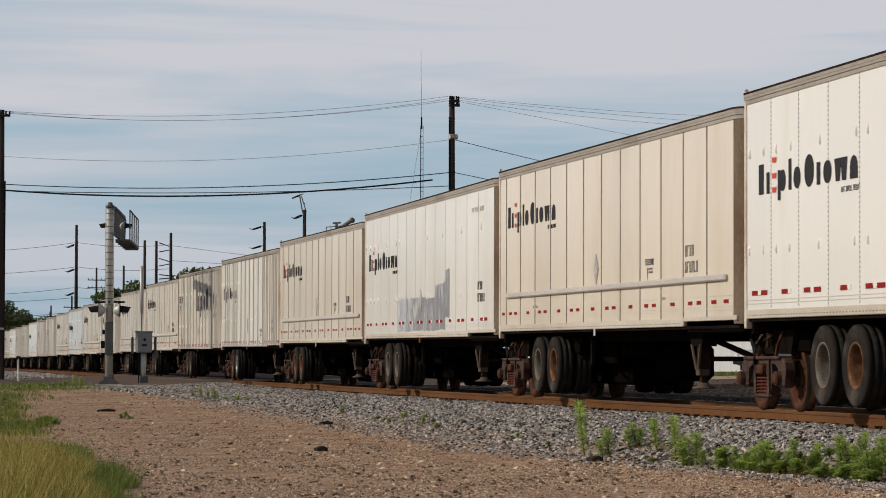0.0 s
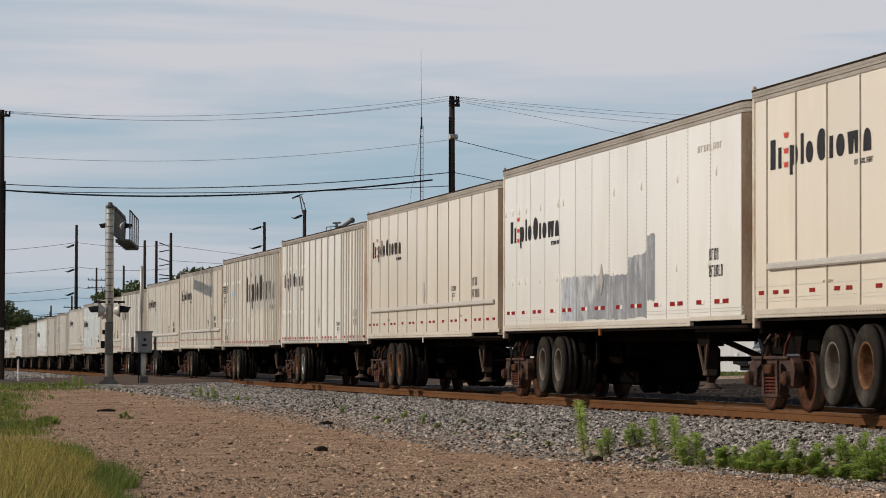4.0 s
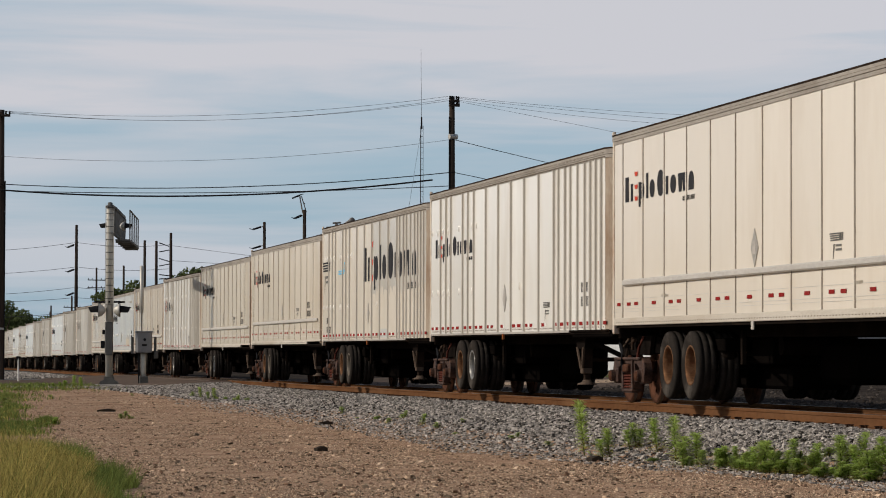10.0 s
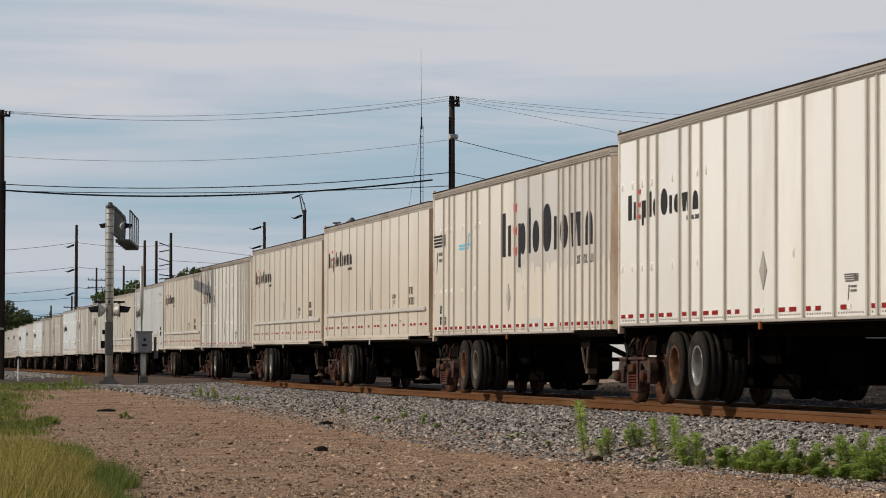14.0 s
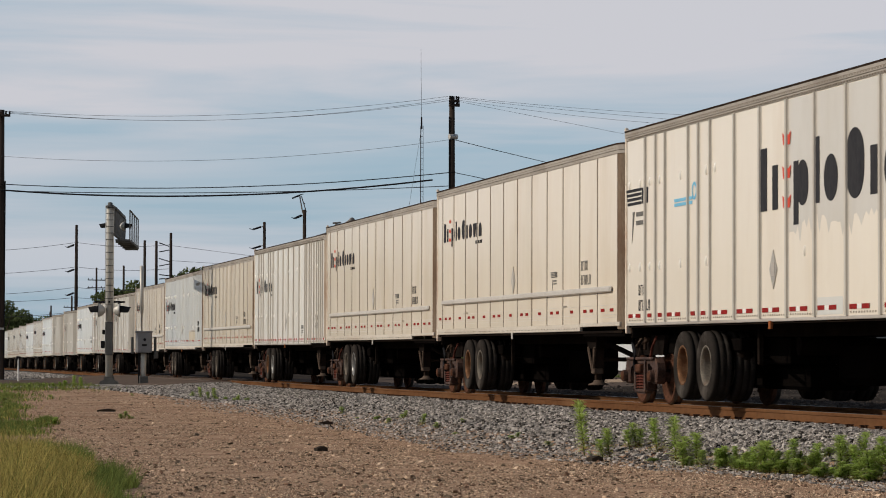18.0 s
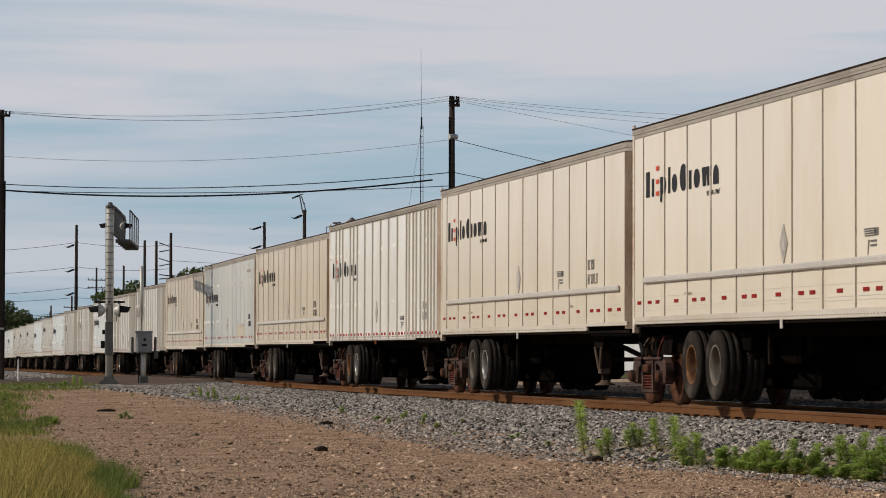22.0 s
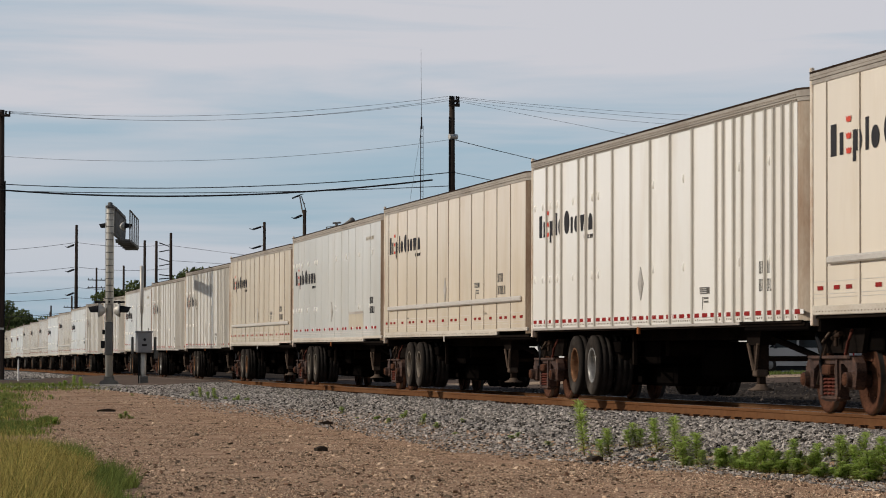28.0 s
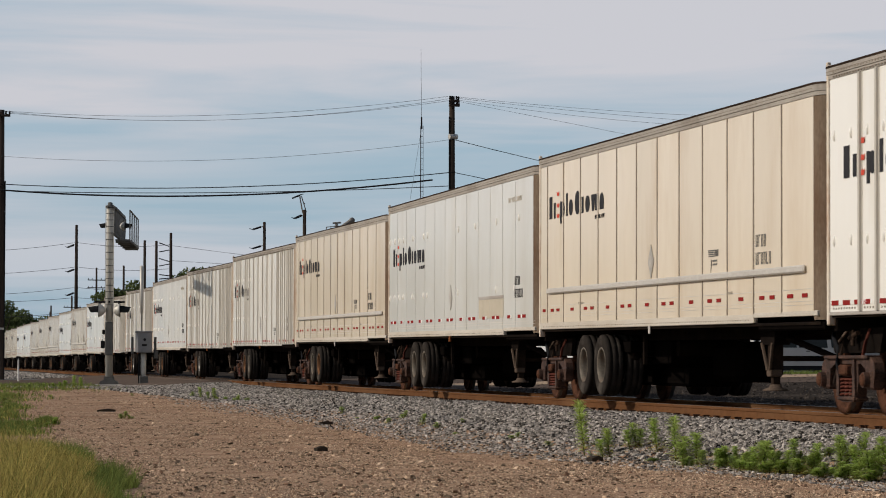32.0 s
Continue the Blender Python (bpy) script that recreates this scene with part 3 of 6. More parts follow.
# rails with a head, web and foot
RAIL_SHAPE = [(-0.07, 0), (0.07, 0), (0.07, 0.012), (0.026, 0.030), (0.024, 0.128), (0.034, 0.137), (0.036, 0.165), (0.030, 0.176),
              (-0.030, 0.176), (-0.036, 0.165), (-0.034, 0.137), (-0.024, 0.128), (-0.026, 0.030), (-0.07, 0.012)]
for side in (-1, 1):
    rx = TRACK_X + side * 0.755
    rail = solid("rail", Form().prism([(rx + u, RAIL_TOP - 0.178 + w) for u, w in RAIL_SHAPE], "y", -60, 620), RAILSTEEL, "rust-brown steel rail with a worn head", "rail", "rails of the track", tidy=False)
    part("running_surface", Form().box(rx - 0.028, rx + 0.028, -60, 620, RAIL_TOP - 0.003, RAIL_TOP + 0.0005), RAILHEAD, rail, "bright worn strip")

tie_mesh = Form().box(-1.3, 1.3, -0.115, 0.115, -0.18, 0, 0.012).mesh("sleeper", TIEWOOD)
plate_mesh = Form().box(-0.17, 0.17, -0.10, 0.10, 0, 0.016, 0.004).mesh("tie_plate", RUSTRED)
spike_form = Form()
for sx, sy in ((-0.088, -0.05), (-0.088, 0.05), (0.088, 0.05), (-0.125, 0.02)):
    spike_form.box(sx - 0.012, sx + 0.012, sy - 0.012, sy + 0.012, 0.0, 0.045, 0.004).box(sx - 0.024, sx + 0.024, sy - 0.018, sy + 0.018, 0.045, 0.058, 0.005)
spike_mesh = spike_form.mesh("spike_set", SPIKE)
for i in range(150):
    y = 22 + i * 0.545
    tie = tagged(new("sleeper", tie_mesh), "dark creosoted wooden sleeper sunk in ballast", "sleeper", "sleepers of the track")
    tie.matrix_basis = pose(TRACK_X, y, RAIL_TOP - 0.194)
    for side in (-1, 1):
        pl = part("tie_plate", plate_mesh, None, tie)
        pl.location = (side * 0.755, 0, 0)
        sp = part("spike_set", spike_mesh, None, tie)
        sp.location = (side * 0.755, 0, 0.01)
        sp["kind"] = "stuff"

# the skewed road over the crossing, and its panels between the rails
road_form = Form()
rn = 60
for i in range(rn):
    x = -60 + 130 * i / (rn - 1)
    skew = -0.42 * (x - 11.5)
    for e, y in enumerate((103.4 + skew, 104.5 + skew, 122 + skew * 0.9, 155 + skew * 0.8, 156.5 + skew * 0.8)):
        z = ground_z(x, y) - 0.05 if e in (0, 4) else max(ground_z(x, y) + 0.02, 0.575 - 0.05 * max(0, abs(x - TRACK_X) - 1.9)) if abs(x - TRACK_X) < 6 else ground_z(x, y) + 0.02
        road_form.v.append((x, y, z))
for i in range(rn - 1):
    for e in range(4):
        k = i * 5 + e
        road_form.f.append((k, k + 5, k + 6, k + 1))
        road_form.s.append(True)
solid("road", road_form, ASPHALT, "dusty grey asphalt road over the crossing", "road", kind="structure", tidy=False)
cross = thing("grade_crossing", pose(TRACK_X, 129, RAIL_TOP), "worn timber and concrete grade crossing panels between rails", "crossing")
for k in range(12):
    y = -24 + k * 4.0
    part("panel", Form().box(-0.66, 0.66, y + 0.02, y + 3.98, -0.15, -0.004, 0.01), ASPHALT, cross)
    part("panel", Form().box(-1.55, -0.84, y + 0.02, y + 3.98, -0.15, -0.004, 0.01), ASPHALT, cross)


# ---------------------------------------------------------------- the train
LENGTH, HALF = 16.15, 1.295
PITCH, REAR_0 = 16.35, 70.27            # joint to joint; place of the first patched trailer's rear at the start


LEAN = 0.275             # degrees that each trailer dips towards its front
ROOF_FALL = [0.07]


def roof_z(y):
    """Height of the roof edge, falling a little towards the front."""
    return 4.155 + ROOF_FALL[0] * y / LENGTH


MARK_MESHES = {}


def mark_shape(parent, kind, y0, w, z0, h):
    """One black solid of the painted wordmark: an upright block, a pill, an arch block or a wedge block."""
    key = (kind, round(w, 3), round(h, 3))
    if key not in MARK_MESHES:
        ring = [0.5 * math.pi * i / 6 for i in range(7)]
        if kind == "pill":
            r = min(w, h) / 2
            out = []
            for q, (cy, cz) in enumerate(((-r, h - r), (-w + r, h - r), (-w + r, r), (-r, r))):
                out += [(cy + r * math.cos(a + q * math.pi / 2), cz + r * math.sin(a + q * math.pi / 2)) for a in ring]
        elif kind == "arch":
            r = w / 2
            out = [(0, 0)] + [(-r + r * math.cos(2 * a), h - r + r * math.sin(2 * a)) for a in ring] + [(-w, 0)]
        elif kind == "wedge":
            out = [(0, h), (-w, h), (-w * 0.78, 0), (-w * 0.22, 0)]
        else:
            out = [(0, h), (-w, h), (-w, 0), (0, 0)]
        MARK_MESHES[key] = Form().prism(out, "x", -0.003, 0.003).mesh("wordmark_shape", INK)
    ob = part("wordmark_shape", MARK_MESHES[key], None, parent)
    ob.location = (-HALF - 0.005, y0, z0)
    return ob


def emblem(parent, y, z, h, length):
    """The maker's wordmark as a row of plain solid shapes, from the rear forwards."""
    low = 0.70
    row = [("block", 0.022, 0.050, 0, 1.0), ("block", 0.104, 0.030, 0, low), ("block", 0.222, 0.026, -0.28, 0.28 + low), ("pill", 0.240, 0.060, 0, low), ("block", 0.332, 0.027, 0, 1.0),
           ("pill", 0.382, 0.068, 0, low), ("pill", 0.490, 0.088, -0.02, 1.03), ("block", 0.607, 0.032, 0, low),
           ("pill", 0.670, 0.074, 0, low), ("wedge", 0.772, 0.060, 0, low), ("wedge", 0.828, 0.060, 0, low), ("arch", 0.912, 0.066, 0, low)]
    for kind, at, w, lo, tall in row:
        mark_shape(parent, kind, y - at * length, w * length, z + lo * h, tall * h)
    return [(y - 0.185 * length, z + h * k, length * 0.024, h * 0.20) for k in (0.0, 0.46, 0.98)]


def crowns(form, marks):
    x = -HALF - 0.010
    for cy, cz, w, h in marks:
        form.add([(x, cy + w, cz + h), (x, cy + w * 0.75, cz), (x, cy - w * 0.75, cz), (x, cy - w, cz + h), (x, cy - w * 0.35, cz + h * 0.72), (x, cy, cz + h), (x, cy + w * 0.35, cz + h * 0.72)], [(0, 1, 2, 3, 4, 5, 6)])


def stencil(form, y, z, w, h, n):
    """A row of unreadable characters: short upright bars."""
    x = -HALF - 0.006
    for i in range(n):
        a = y - w * (i + 0.16) / n
        b = y - w * (i + 0.80) / n
        t = max((a - b) * 0.26, 0.008)
        form.box(x, x + 0.005, a - t, a, z, z + h)
        if i % 3 != 1:
            form.box(x, x + 0.005, b, b + t, z, z + h)
        if i % 2:
            form.box(x - 0.0006, x + 0.005, b, a, z + h * 0.86, z + h)
        else:
            form.box(x - 0.0006, x + 0.005, b, a, z, z + h * 0.14)


TYRE_PROFILE = [(-0.125, 0.300), (-0.135, 0.36), (-0.140, 0.44), (-0.136, 0.488), (-0.120, 0.510), (-0.06, 0.515), (-0.055, 0.505), (-0.045, 0.505), (-0.04, 0.517),
                (0.04, 0.517), (0.045, 0.505), (0.055, 0.505), (0.06, 0.515), (0.120, 0.510), (0.136, 0.488), (0.140, 0.44), (0.135, 0.36), (0.125, 0.300)]
TYRE_MESH = Form().lathe(TYRE_PROFILE, (0, 0, 0), "x", 36).mesh("tyre", TYRE)
rim_form = Form().lathe([(-0.120, 0.302), (-0.132, 0.300), (-0.125, 0.272), (-0.05, 0.258), (0.04, 0.245), (0.085, 0.21), (0.09, 0.12), (0.0, 0.105), (-0.01, 0.07), (-0.015, 0.0)], (0, 0, 0), "x", 28)
for i in range(8):
    a = 2 * math.pi * i / 8
    rim_form.rod((0.09, 0.145 * math.cos(a), 0.145 * math.sin(a)), (0.055, 0.145 * math.cos(a), 0.145 * math.sin(a)), 0.016, seg=6)
RIM_MESHES = [rim_form.mesh("rim", m) for m in (RIMSTEEL, RIMRUST, RIMBRIGHT)]


def running_gear(tr, rims, tz, tag=False):
    """Frame, tyres, landing gear and front coupling, alike under every trailer."""
    f = Form()
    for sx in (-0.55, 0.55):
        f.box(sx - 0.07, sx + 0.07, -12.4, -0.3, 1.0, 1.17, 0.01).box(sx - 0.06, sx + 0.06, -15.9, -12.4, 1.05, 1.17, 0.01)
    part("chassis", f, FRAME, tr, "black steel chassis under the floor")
    # two filler boxes added to close the bright gaps below the floor
    part("shade_filler_box", Form().box(-0.30, 0.60, -6.1, -1.55, 0.28, 0.62, 0.05), UNDER, tr)
    part("gap_filler_box", Form().box(0.10, 0.75, -7.6, -6.12, 0.36, 0.98, 0.10), UNDER, tr)
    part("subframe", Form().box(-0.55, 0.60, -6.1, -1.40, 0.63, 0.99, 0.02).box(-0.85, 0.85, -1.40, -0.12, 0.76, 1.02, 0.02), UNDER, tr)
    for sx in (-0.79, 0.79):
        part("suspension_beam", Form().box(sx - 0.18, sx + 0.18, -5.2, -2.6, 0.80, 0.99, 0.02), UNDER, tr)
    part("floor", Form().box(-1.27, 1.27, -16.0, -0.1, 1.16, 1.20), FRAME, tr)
    for ax, y in enumerate((-3.22, -4.47)):
        part("axle", Form().rod((-1.0, y, tz), (1.0, y, tz), 0.075, seg=10), FRAME, tr)
        for k, x in enumerate((-1.135, -0.80, 0.68, 1.01)):
            t = part("tyre", TYRE_MESH, None, tr)
            t.location = (x, y, tz)
            t.scale = (0.95, 0.95, 0.95)
            rm = part("rim", RIM_MESHES[rims[ax] if k == 0 else 0], None, t, ("dusty steel rim", "orange rusty rim", "bright metal rim")[rims[ax] if k == 0 else 0])
            if x > 0:
                rm.rotation_euler = (0, 0, math.pi)
    # slack hangers and air tanks
    for x in (-0.9, 0.9):
        part("air_bag", Form().lathe([(-0.14, 0.0), (-0.14, 0.10), (-0.08, 0.14), (0, 0.11), (0.08, 0.14), (0.14, 0.10), (0.14, 0)], (x * 0.9, -4.85, 0.82), "z", 16), FRAME, tr)
    part("air_tank", Form().rod((-0.45, -6.2, 0.88), (0.45, -6.2, 0.88), 0.13, seg=14), FRAME, tr)
    part("hanger", Form().box(-0.95, -0.88, -6.02, -5.95, 0.62, 1.1, 0.01).rod((-0.92, -5.97, 0.72), (-0.6, -5.2, 0.72), 0.03), FRAME, tr)
    # landing gear
    for x in (-0.92, 0.92):
        leg = part("landing_leg", Form().box(x - 0.085, x + 0.085, -13.03, -12.87, 0.52, 0.98, 0.012).box(x - 0.052, x + 0.052, -13.0, -12.90, 0.35, 0.53, 0.01), GEAR, tr, "brown worn steel landing leg")
        part("sand_shoe", Form().lathe([(0.315, 0.0), (0.315, 0.17), (0.33, 0.17), (0.36, 0.09), (0.40, 0.07), (0.40, 0.0)], (x, -12.95, 0), "z", 16), SHOE, leg, "pale worn flared foot")
        part("leg_bracket", Form().prism([(-12.56, 1.20), (-13.34, 1.20), (-13.24, 0.92), (-12.66, 0.92)], "x", x - 0.11, x + 0.11), FRAME, tr)
        for y0 in (-12.70, -13.18) if x < 0 else ():
            part("leg_brace", Form().rod((x - 0.11, y0, 0.94), (x - 0.09, -12.95 + (0.05 if y0 > -12.9 else -0.05), 0.58), 0.024, seg=6), SHOE, leg, "worn V brace")
        part("brace_collar", Form().box(x - 0.10, x + 0.07, -13.04, -12.86, 0.50, 0.60, 0.015), SHOE, leg)
    part("leg_crossbar", Form().rod((-0.9, -12.95, 0.74), (0.9, -12.95, 0.74), 0.035, seg=8), GEAR, tr)
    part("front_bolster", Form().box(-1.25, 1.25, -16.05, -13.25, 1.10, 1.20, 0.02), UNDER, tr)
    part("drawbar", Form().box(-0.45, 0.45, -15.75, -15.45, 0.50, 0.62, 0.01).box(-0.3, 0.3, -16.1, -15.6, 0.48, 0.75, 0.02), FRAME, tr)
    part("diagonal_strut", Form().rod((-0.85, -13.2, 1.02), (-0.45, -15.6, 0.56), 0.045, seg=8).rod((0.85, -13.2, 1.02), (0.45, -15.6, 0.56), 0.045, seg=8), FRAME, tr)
    if tag:
        part("tag_plate", Form().box(-HALF - 0.01, -HALF + 0.01, -7.77, -7.67, 1.09, 1.205, 0.006), RUBRAIL, tr, "small pale hanging tag plate")
    else:
        part("marker_lamp", Form().box(-HALF - 0.02, -HALF + 0.02, -7.77, -7.68, 1.09, 1.195, 0.006), AMBER, tr, "small amber side marker lamp")


def shell(tr, panel_mat, seams, rail_low=True):
    """Sides, rails, roof, front and rear common to all bodies; one panel between two seams."""
    edges = [-0.10] + [-s for s in seams] + [-15.80]
    for a, b in zip(edges, edges[1:]):
        gap = 0.006
        low = 1.285 if b < -13.4 and rail_low else 1.21
        ya, yb = a - gap, b + gap
        f = Form()
        x0, x1 = -HALF, -HALF + 0.03
        vs = [(x, y, z) for x in (x0, x1) for y, z in ((ya, low), (yb, low), (yb, roof_z(yb) - 0.13), (ya, roof_z(ya) - 0.13))]
        f.add(vs, [(0, 1, 2, 3), (7, 6, 5, 4), (0, 4, 5, 1), (1, 5, 6, 2), (2, 6, 7, 3), (3, 7, 4, 0)])
        part("side_panel", f, panel_mat, tr)
    part("inner_lining", Form().add([(x, y, z) for x in (-HALF + 0.034, -HALF + 0.05) for y, z in ((-0.1, 1.30), (-15.92, 1.30), (-15.92, roof_z(-16) - 0.12), (-0.1, roof_z(0) - 0.12))],
         [(0, 1, 2, 3), (7, 6, 5, 4), (0, 4, 5, 1), (1, 5, 6, 2), (2, 6, 7, 3), (3, 7, 4, 0)]), SEAM, tr)
    part("far_side_wall", Form().add([(x, y, z) for x in (HALF - 0.03, HALF) for y, z in ((-0.1, 1.22), (-15.92, 1.22), (-15.92, roof_z(-16) - 0.02), (-0.1, roof_z(0) - 0.02))],
         [(0, 1, 2, 3), (7, 6, 5, 4), (0, 4, 5, 1), (1, 5, 6, 2), (2, 6, 7, 3), (3, 7, 4, 0)]), panel_mat, tr)

    def slanted(x0, x1, lo, hi, y0=-0.02, y1=-15.81):
        return Form().add([(x, y, roof_z(y) + d) for x in (x0, x1) for y, d in ((y0, lo), (y1, lo), (y1, hi), (y0, hi))],
                          [(0, 1, 2, 3), (7, 6, 5, 4), (0, 4, 5, 1), (1, 5, 6, 2), (2, 6, 7, 3), (3, 7, 4, 0)])

    tr_rail = part("top_rail", slanted(-HALF - 0.012, -HALF + 0.06, -0.135, -0.085), ROOFGREY, tr, "stained grey top rail")
    part("rail_lip", slanted(-HALF - 0.022, -HALF + 0.05, -0.080, 0.0), ROOFGREY, tr_rail)
    part("rail_groove", slanted(-HALF - 0.004, -HALF + 0.05, -0.0847, -0.0803), SEAM, tr_rail)
    part("rail_groove", slanted(-HALF - 0.0235, -HALF - 0.021, -0.046, -0.041), SEAM, tr_rail)
    part("roof_edge", slanted(-HALF - 0.026, -HALF + 0.05, 0.0005, 0.026), GEAR, tr_rail, "dark roof edge trim")
    part("roof", slanted(-HALF + 0.05, HALF, -0.03, -0.008), RAILGREY, tr, "grey metal roof skin")
    if rail_low:
        br = part("bottom_rail", Form().box(-HALF - 0.008, -HALF + 0.06, -13.2, -0.08, 1.20, 1.315, 0.008), LOWRAIL, tr, "riveted bottom rail")
        rv = Form()
        for k in range(105):
            y = -0.25 - k * 0.1225
            rv.box(-HALF - 0.013, -HALF - 0.006, y - 0.013, y + 0.013, 1.236, 1.250)
        part("fastener_row", rv, SEAM, br)["kind"] = "stuff"
        part("bottom_rail", Form().box(-HALF - 0.004, -HALF + 0.06, -15.95, -13.21, 1.27, 1.335, 0.006), LOWRAIL, tr)
    else:
        part("bottom_rail", Form().box(-HALF - 0.006, -HALF + 0.06, -13.2, -0.08, 1.185, 1.228, 0.006), RAILGREY, tr, "thin grey bottom rail")
        part("bottom_rail", Form().box(-HALF - 0.004, -HALF + 0.06, -15.95, -13.21, 1.19, 1.228, 0.006), FRAME, tr)
    # rounded front corners, front wall, rear frame and doors
    for s in (-1, 1):
        turn = [i * math.pi / 16 for i in range(9)]
        arc = [(s * (HALF - 0.34 + 0.34 * math.cos(a)), -15.81 - 0.34 * math.sin(a)) for a in turn]
        back = [(s * (HALF - 0.34), -15.83), (s * (HALF - 0.03), -15.81)]
        part("corner_post", Form().prism(arc + back, "z", 1.22, roof_z(-16) - 0.11), CORNER if rail_low else CORNERPALE, tr, "grimy rounded front corner")
        for lo, hi, out in ((-0.135, -0.085, 0.012), (-0.080, 0.0, 0.022), (0.0005, 0.026, 0.026))[:3 if s < 0 else 0]:
            cap = [(s * (HALF - 0.34 + (0.34 + out) * math.cos(a)), -15.81 - (0.34 + out) * math.sin(a)) for a in turn]
            part("corner_cap", Form().prism(cap + [(s * (HALF - 0.40), -15.84), (s * (HALF - 0.06), -15.80)], "z", roof_z(-16) + lo, roof_z(-16) + hi), ROOFGREY if hi <= 0 else GEAR, tr)
    part("front_wall", Form().box(-HALF + 0.33, HALF - 0.33, -16.15, -16.11, 1.20, roof_z(-16) - 0.02), panel_mat, tr)
    part("rear_post", Form().box(-HALF - 0.014, -HALF + 0.08, -0.085, 0.0, 1.07, 4.20, 0.012).box(-HALF - 0.024, -HALF + 0.03, -0.07, -0.01, 4.17, 4.235, 0.012), RUSTPOST, tr, "rust-stained rear corner post")
    part("rear_post", Form().box(HALF - 0.08, HALF + 0.012, -0.10, 0.0, 0.93, 4.18, 0.012), RUSTPOST, tr)
    part("rear_sill", Form().box(-HALF + 0.08, HALF - 0.08, -0.10, 0.0, 1.0, 1.18, 0.01), FRAME, tr)
    part("rear_header", Form().box(-HALF, HALF, -0.10, 0.0, 4.02, 4.17, 0.01), RUSTPOST, tr)
    for s in (-1, 1):
        part("rear_door", Form().box(s * 0.01, s * (HALF - 0.08), -0.07, -0.03, 1.18, 4.02, 0.008), panel_mat, tr)


def placard(tr, y, z):
    pl = Form()
    x = -HALF - 0.012
    for s, t in ((1.0, 0.0),):
        pl.add([(x, y, z + 0.25), (x, y - 0.17, z), (x, y, z - 0.25), (x, y + 0.17, z), (x + 0.01, y, z + 0.25), (x + 0.01, y - 0.17, z), (x + 0.01, y, z - 0.25), (x + 0.01, y + 0.17, z)],
               [(0, 1, 2, 3), (0, 1, 5, 4), (1, 2, 6, 5), (2, 3, 7, 6), (3, 0, 4, 7)])
    p = part("placard_holder", pl, DIAMOND, tr, "diamond-shaped metal placard holder")
    part("placard_plate", Form().box(x - 0.006, x, y - 0.075, y + 0.075, z - 0.09, z + 0.09, 0.003), RAILGREY, p)


def owner_marks(tr, y, z, size=1.0):
    f = Form()
    x = -HALF - 0.008
    for i in range(4):
        f.box(x, x + 0.006, y - 0.32 * size, y + 0.012 * i * size, z + i * 0.026 * size, z + (i * 0.026 + 0.016) * size)
    for a in (0.335, 0.385, 0.445):
        f.box(x, x + 0.006, y - (a + 0.032) * size, y - a * size, z, z + 0.092 * size)
    part("owner_emblem", f, INK if size > 1 else INKFADE, tr, "small black striped owner emblem")
    g = Form()
    for k in range(2):
        g.box(x, x + 0.006, y - 0.42 * size, y - 0.20 * size, z - (0.07 + 0.05 * k) * size, z - (0.045 + 0.05 * k) * size)
    g.prism([(y - 0.12 * size, z - 0.04 * size), (y - 0.16 * size, z - 0.04 * size), (y - 0.10 * size, z - 0.22 * size)], "x", x, x + 0.006)
    part("small_lettering", g, INKFADE, tr)["kind"] = "stuff"


def tape(tr, spots, z, w, h):
    for y, red, *own in spots:
        part("reflector", Form().box(-HALF - 0.009, -HALF - 0.001, y - (own[0] if own else w), y, z, z + h), REDTAPE if red else WHITETAPE, tr, "" if red else "white reflective tape")


def front_number(tr, y, z, mat=INK):
    f = Form()
    stencil(f, y, z + 0.20, 0.50, 0.16, 4)
    stencil(f, y, z - 0.03, 0.72, 0.16, 6)
    part("stencilled_number", f, mat, tr, "black stencilled registration bars")["kind"] = "stuff"


def wordmark(tr, y, z, h, length):
    marks = emblem(tr, y, z, h, length)
    for mark in marks:
        g = Form()
        crowns(g, [mark])
        part("crown_mark", g, REDMARK, tr, "small red crown shape")
    s = Form()
    stencil(s, y - length * 0.83, z - h * 0.36, length * 0.17, h * 0.17, 8)
    part("small_lettering", s, INK, tr)["kind"] = "stuff"


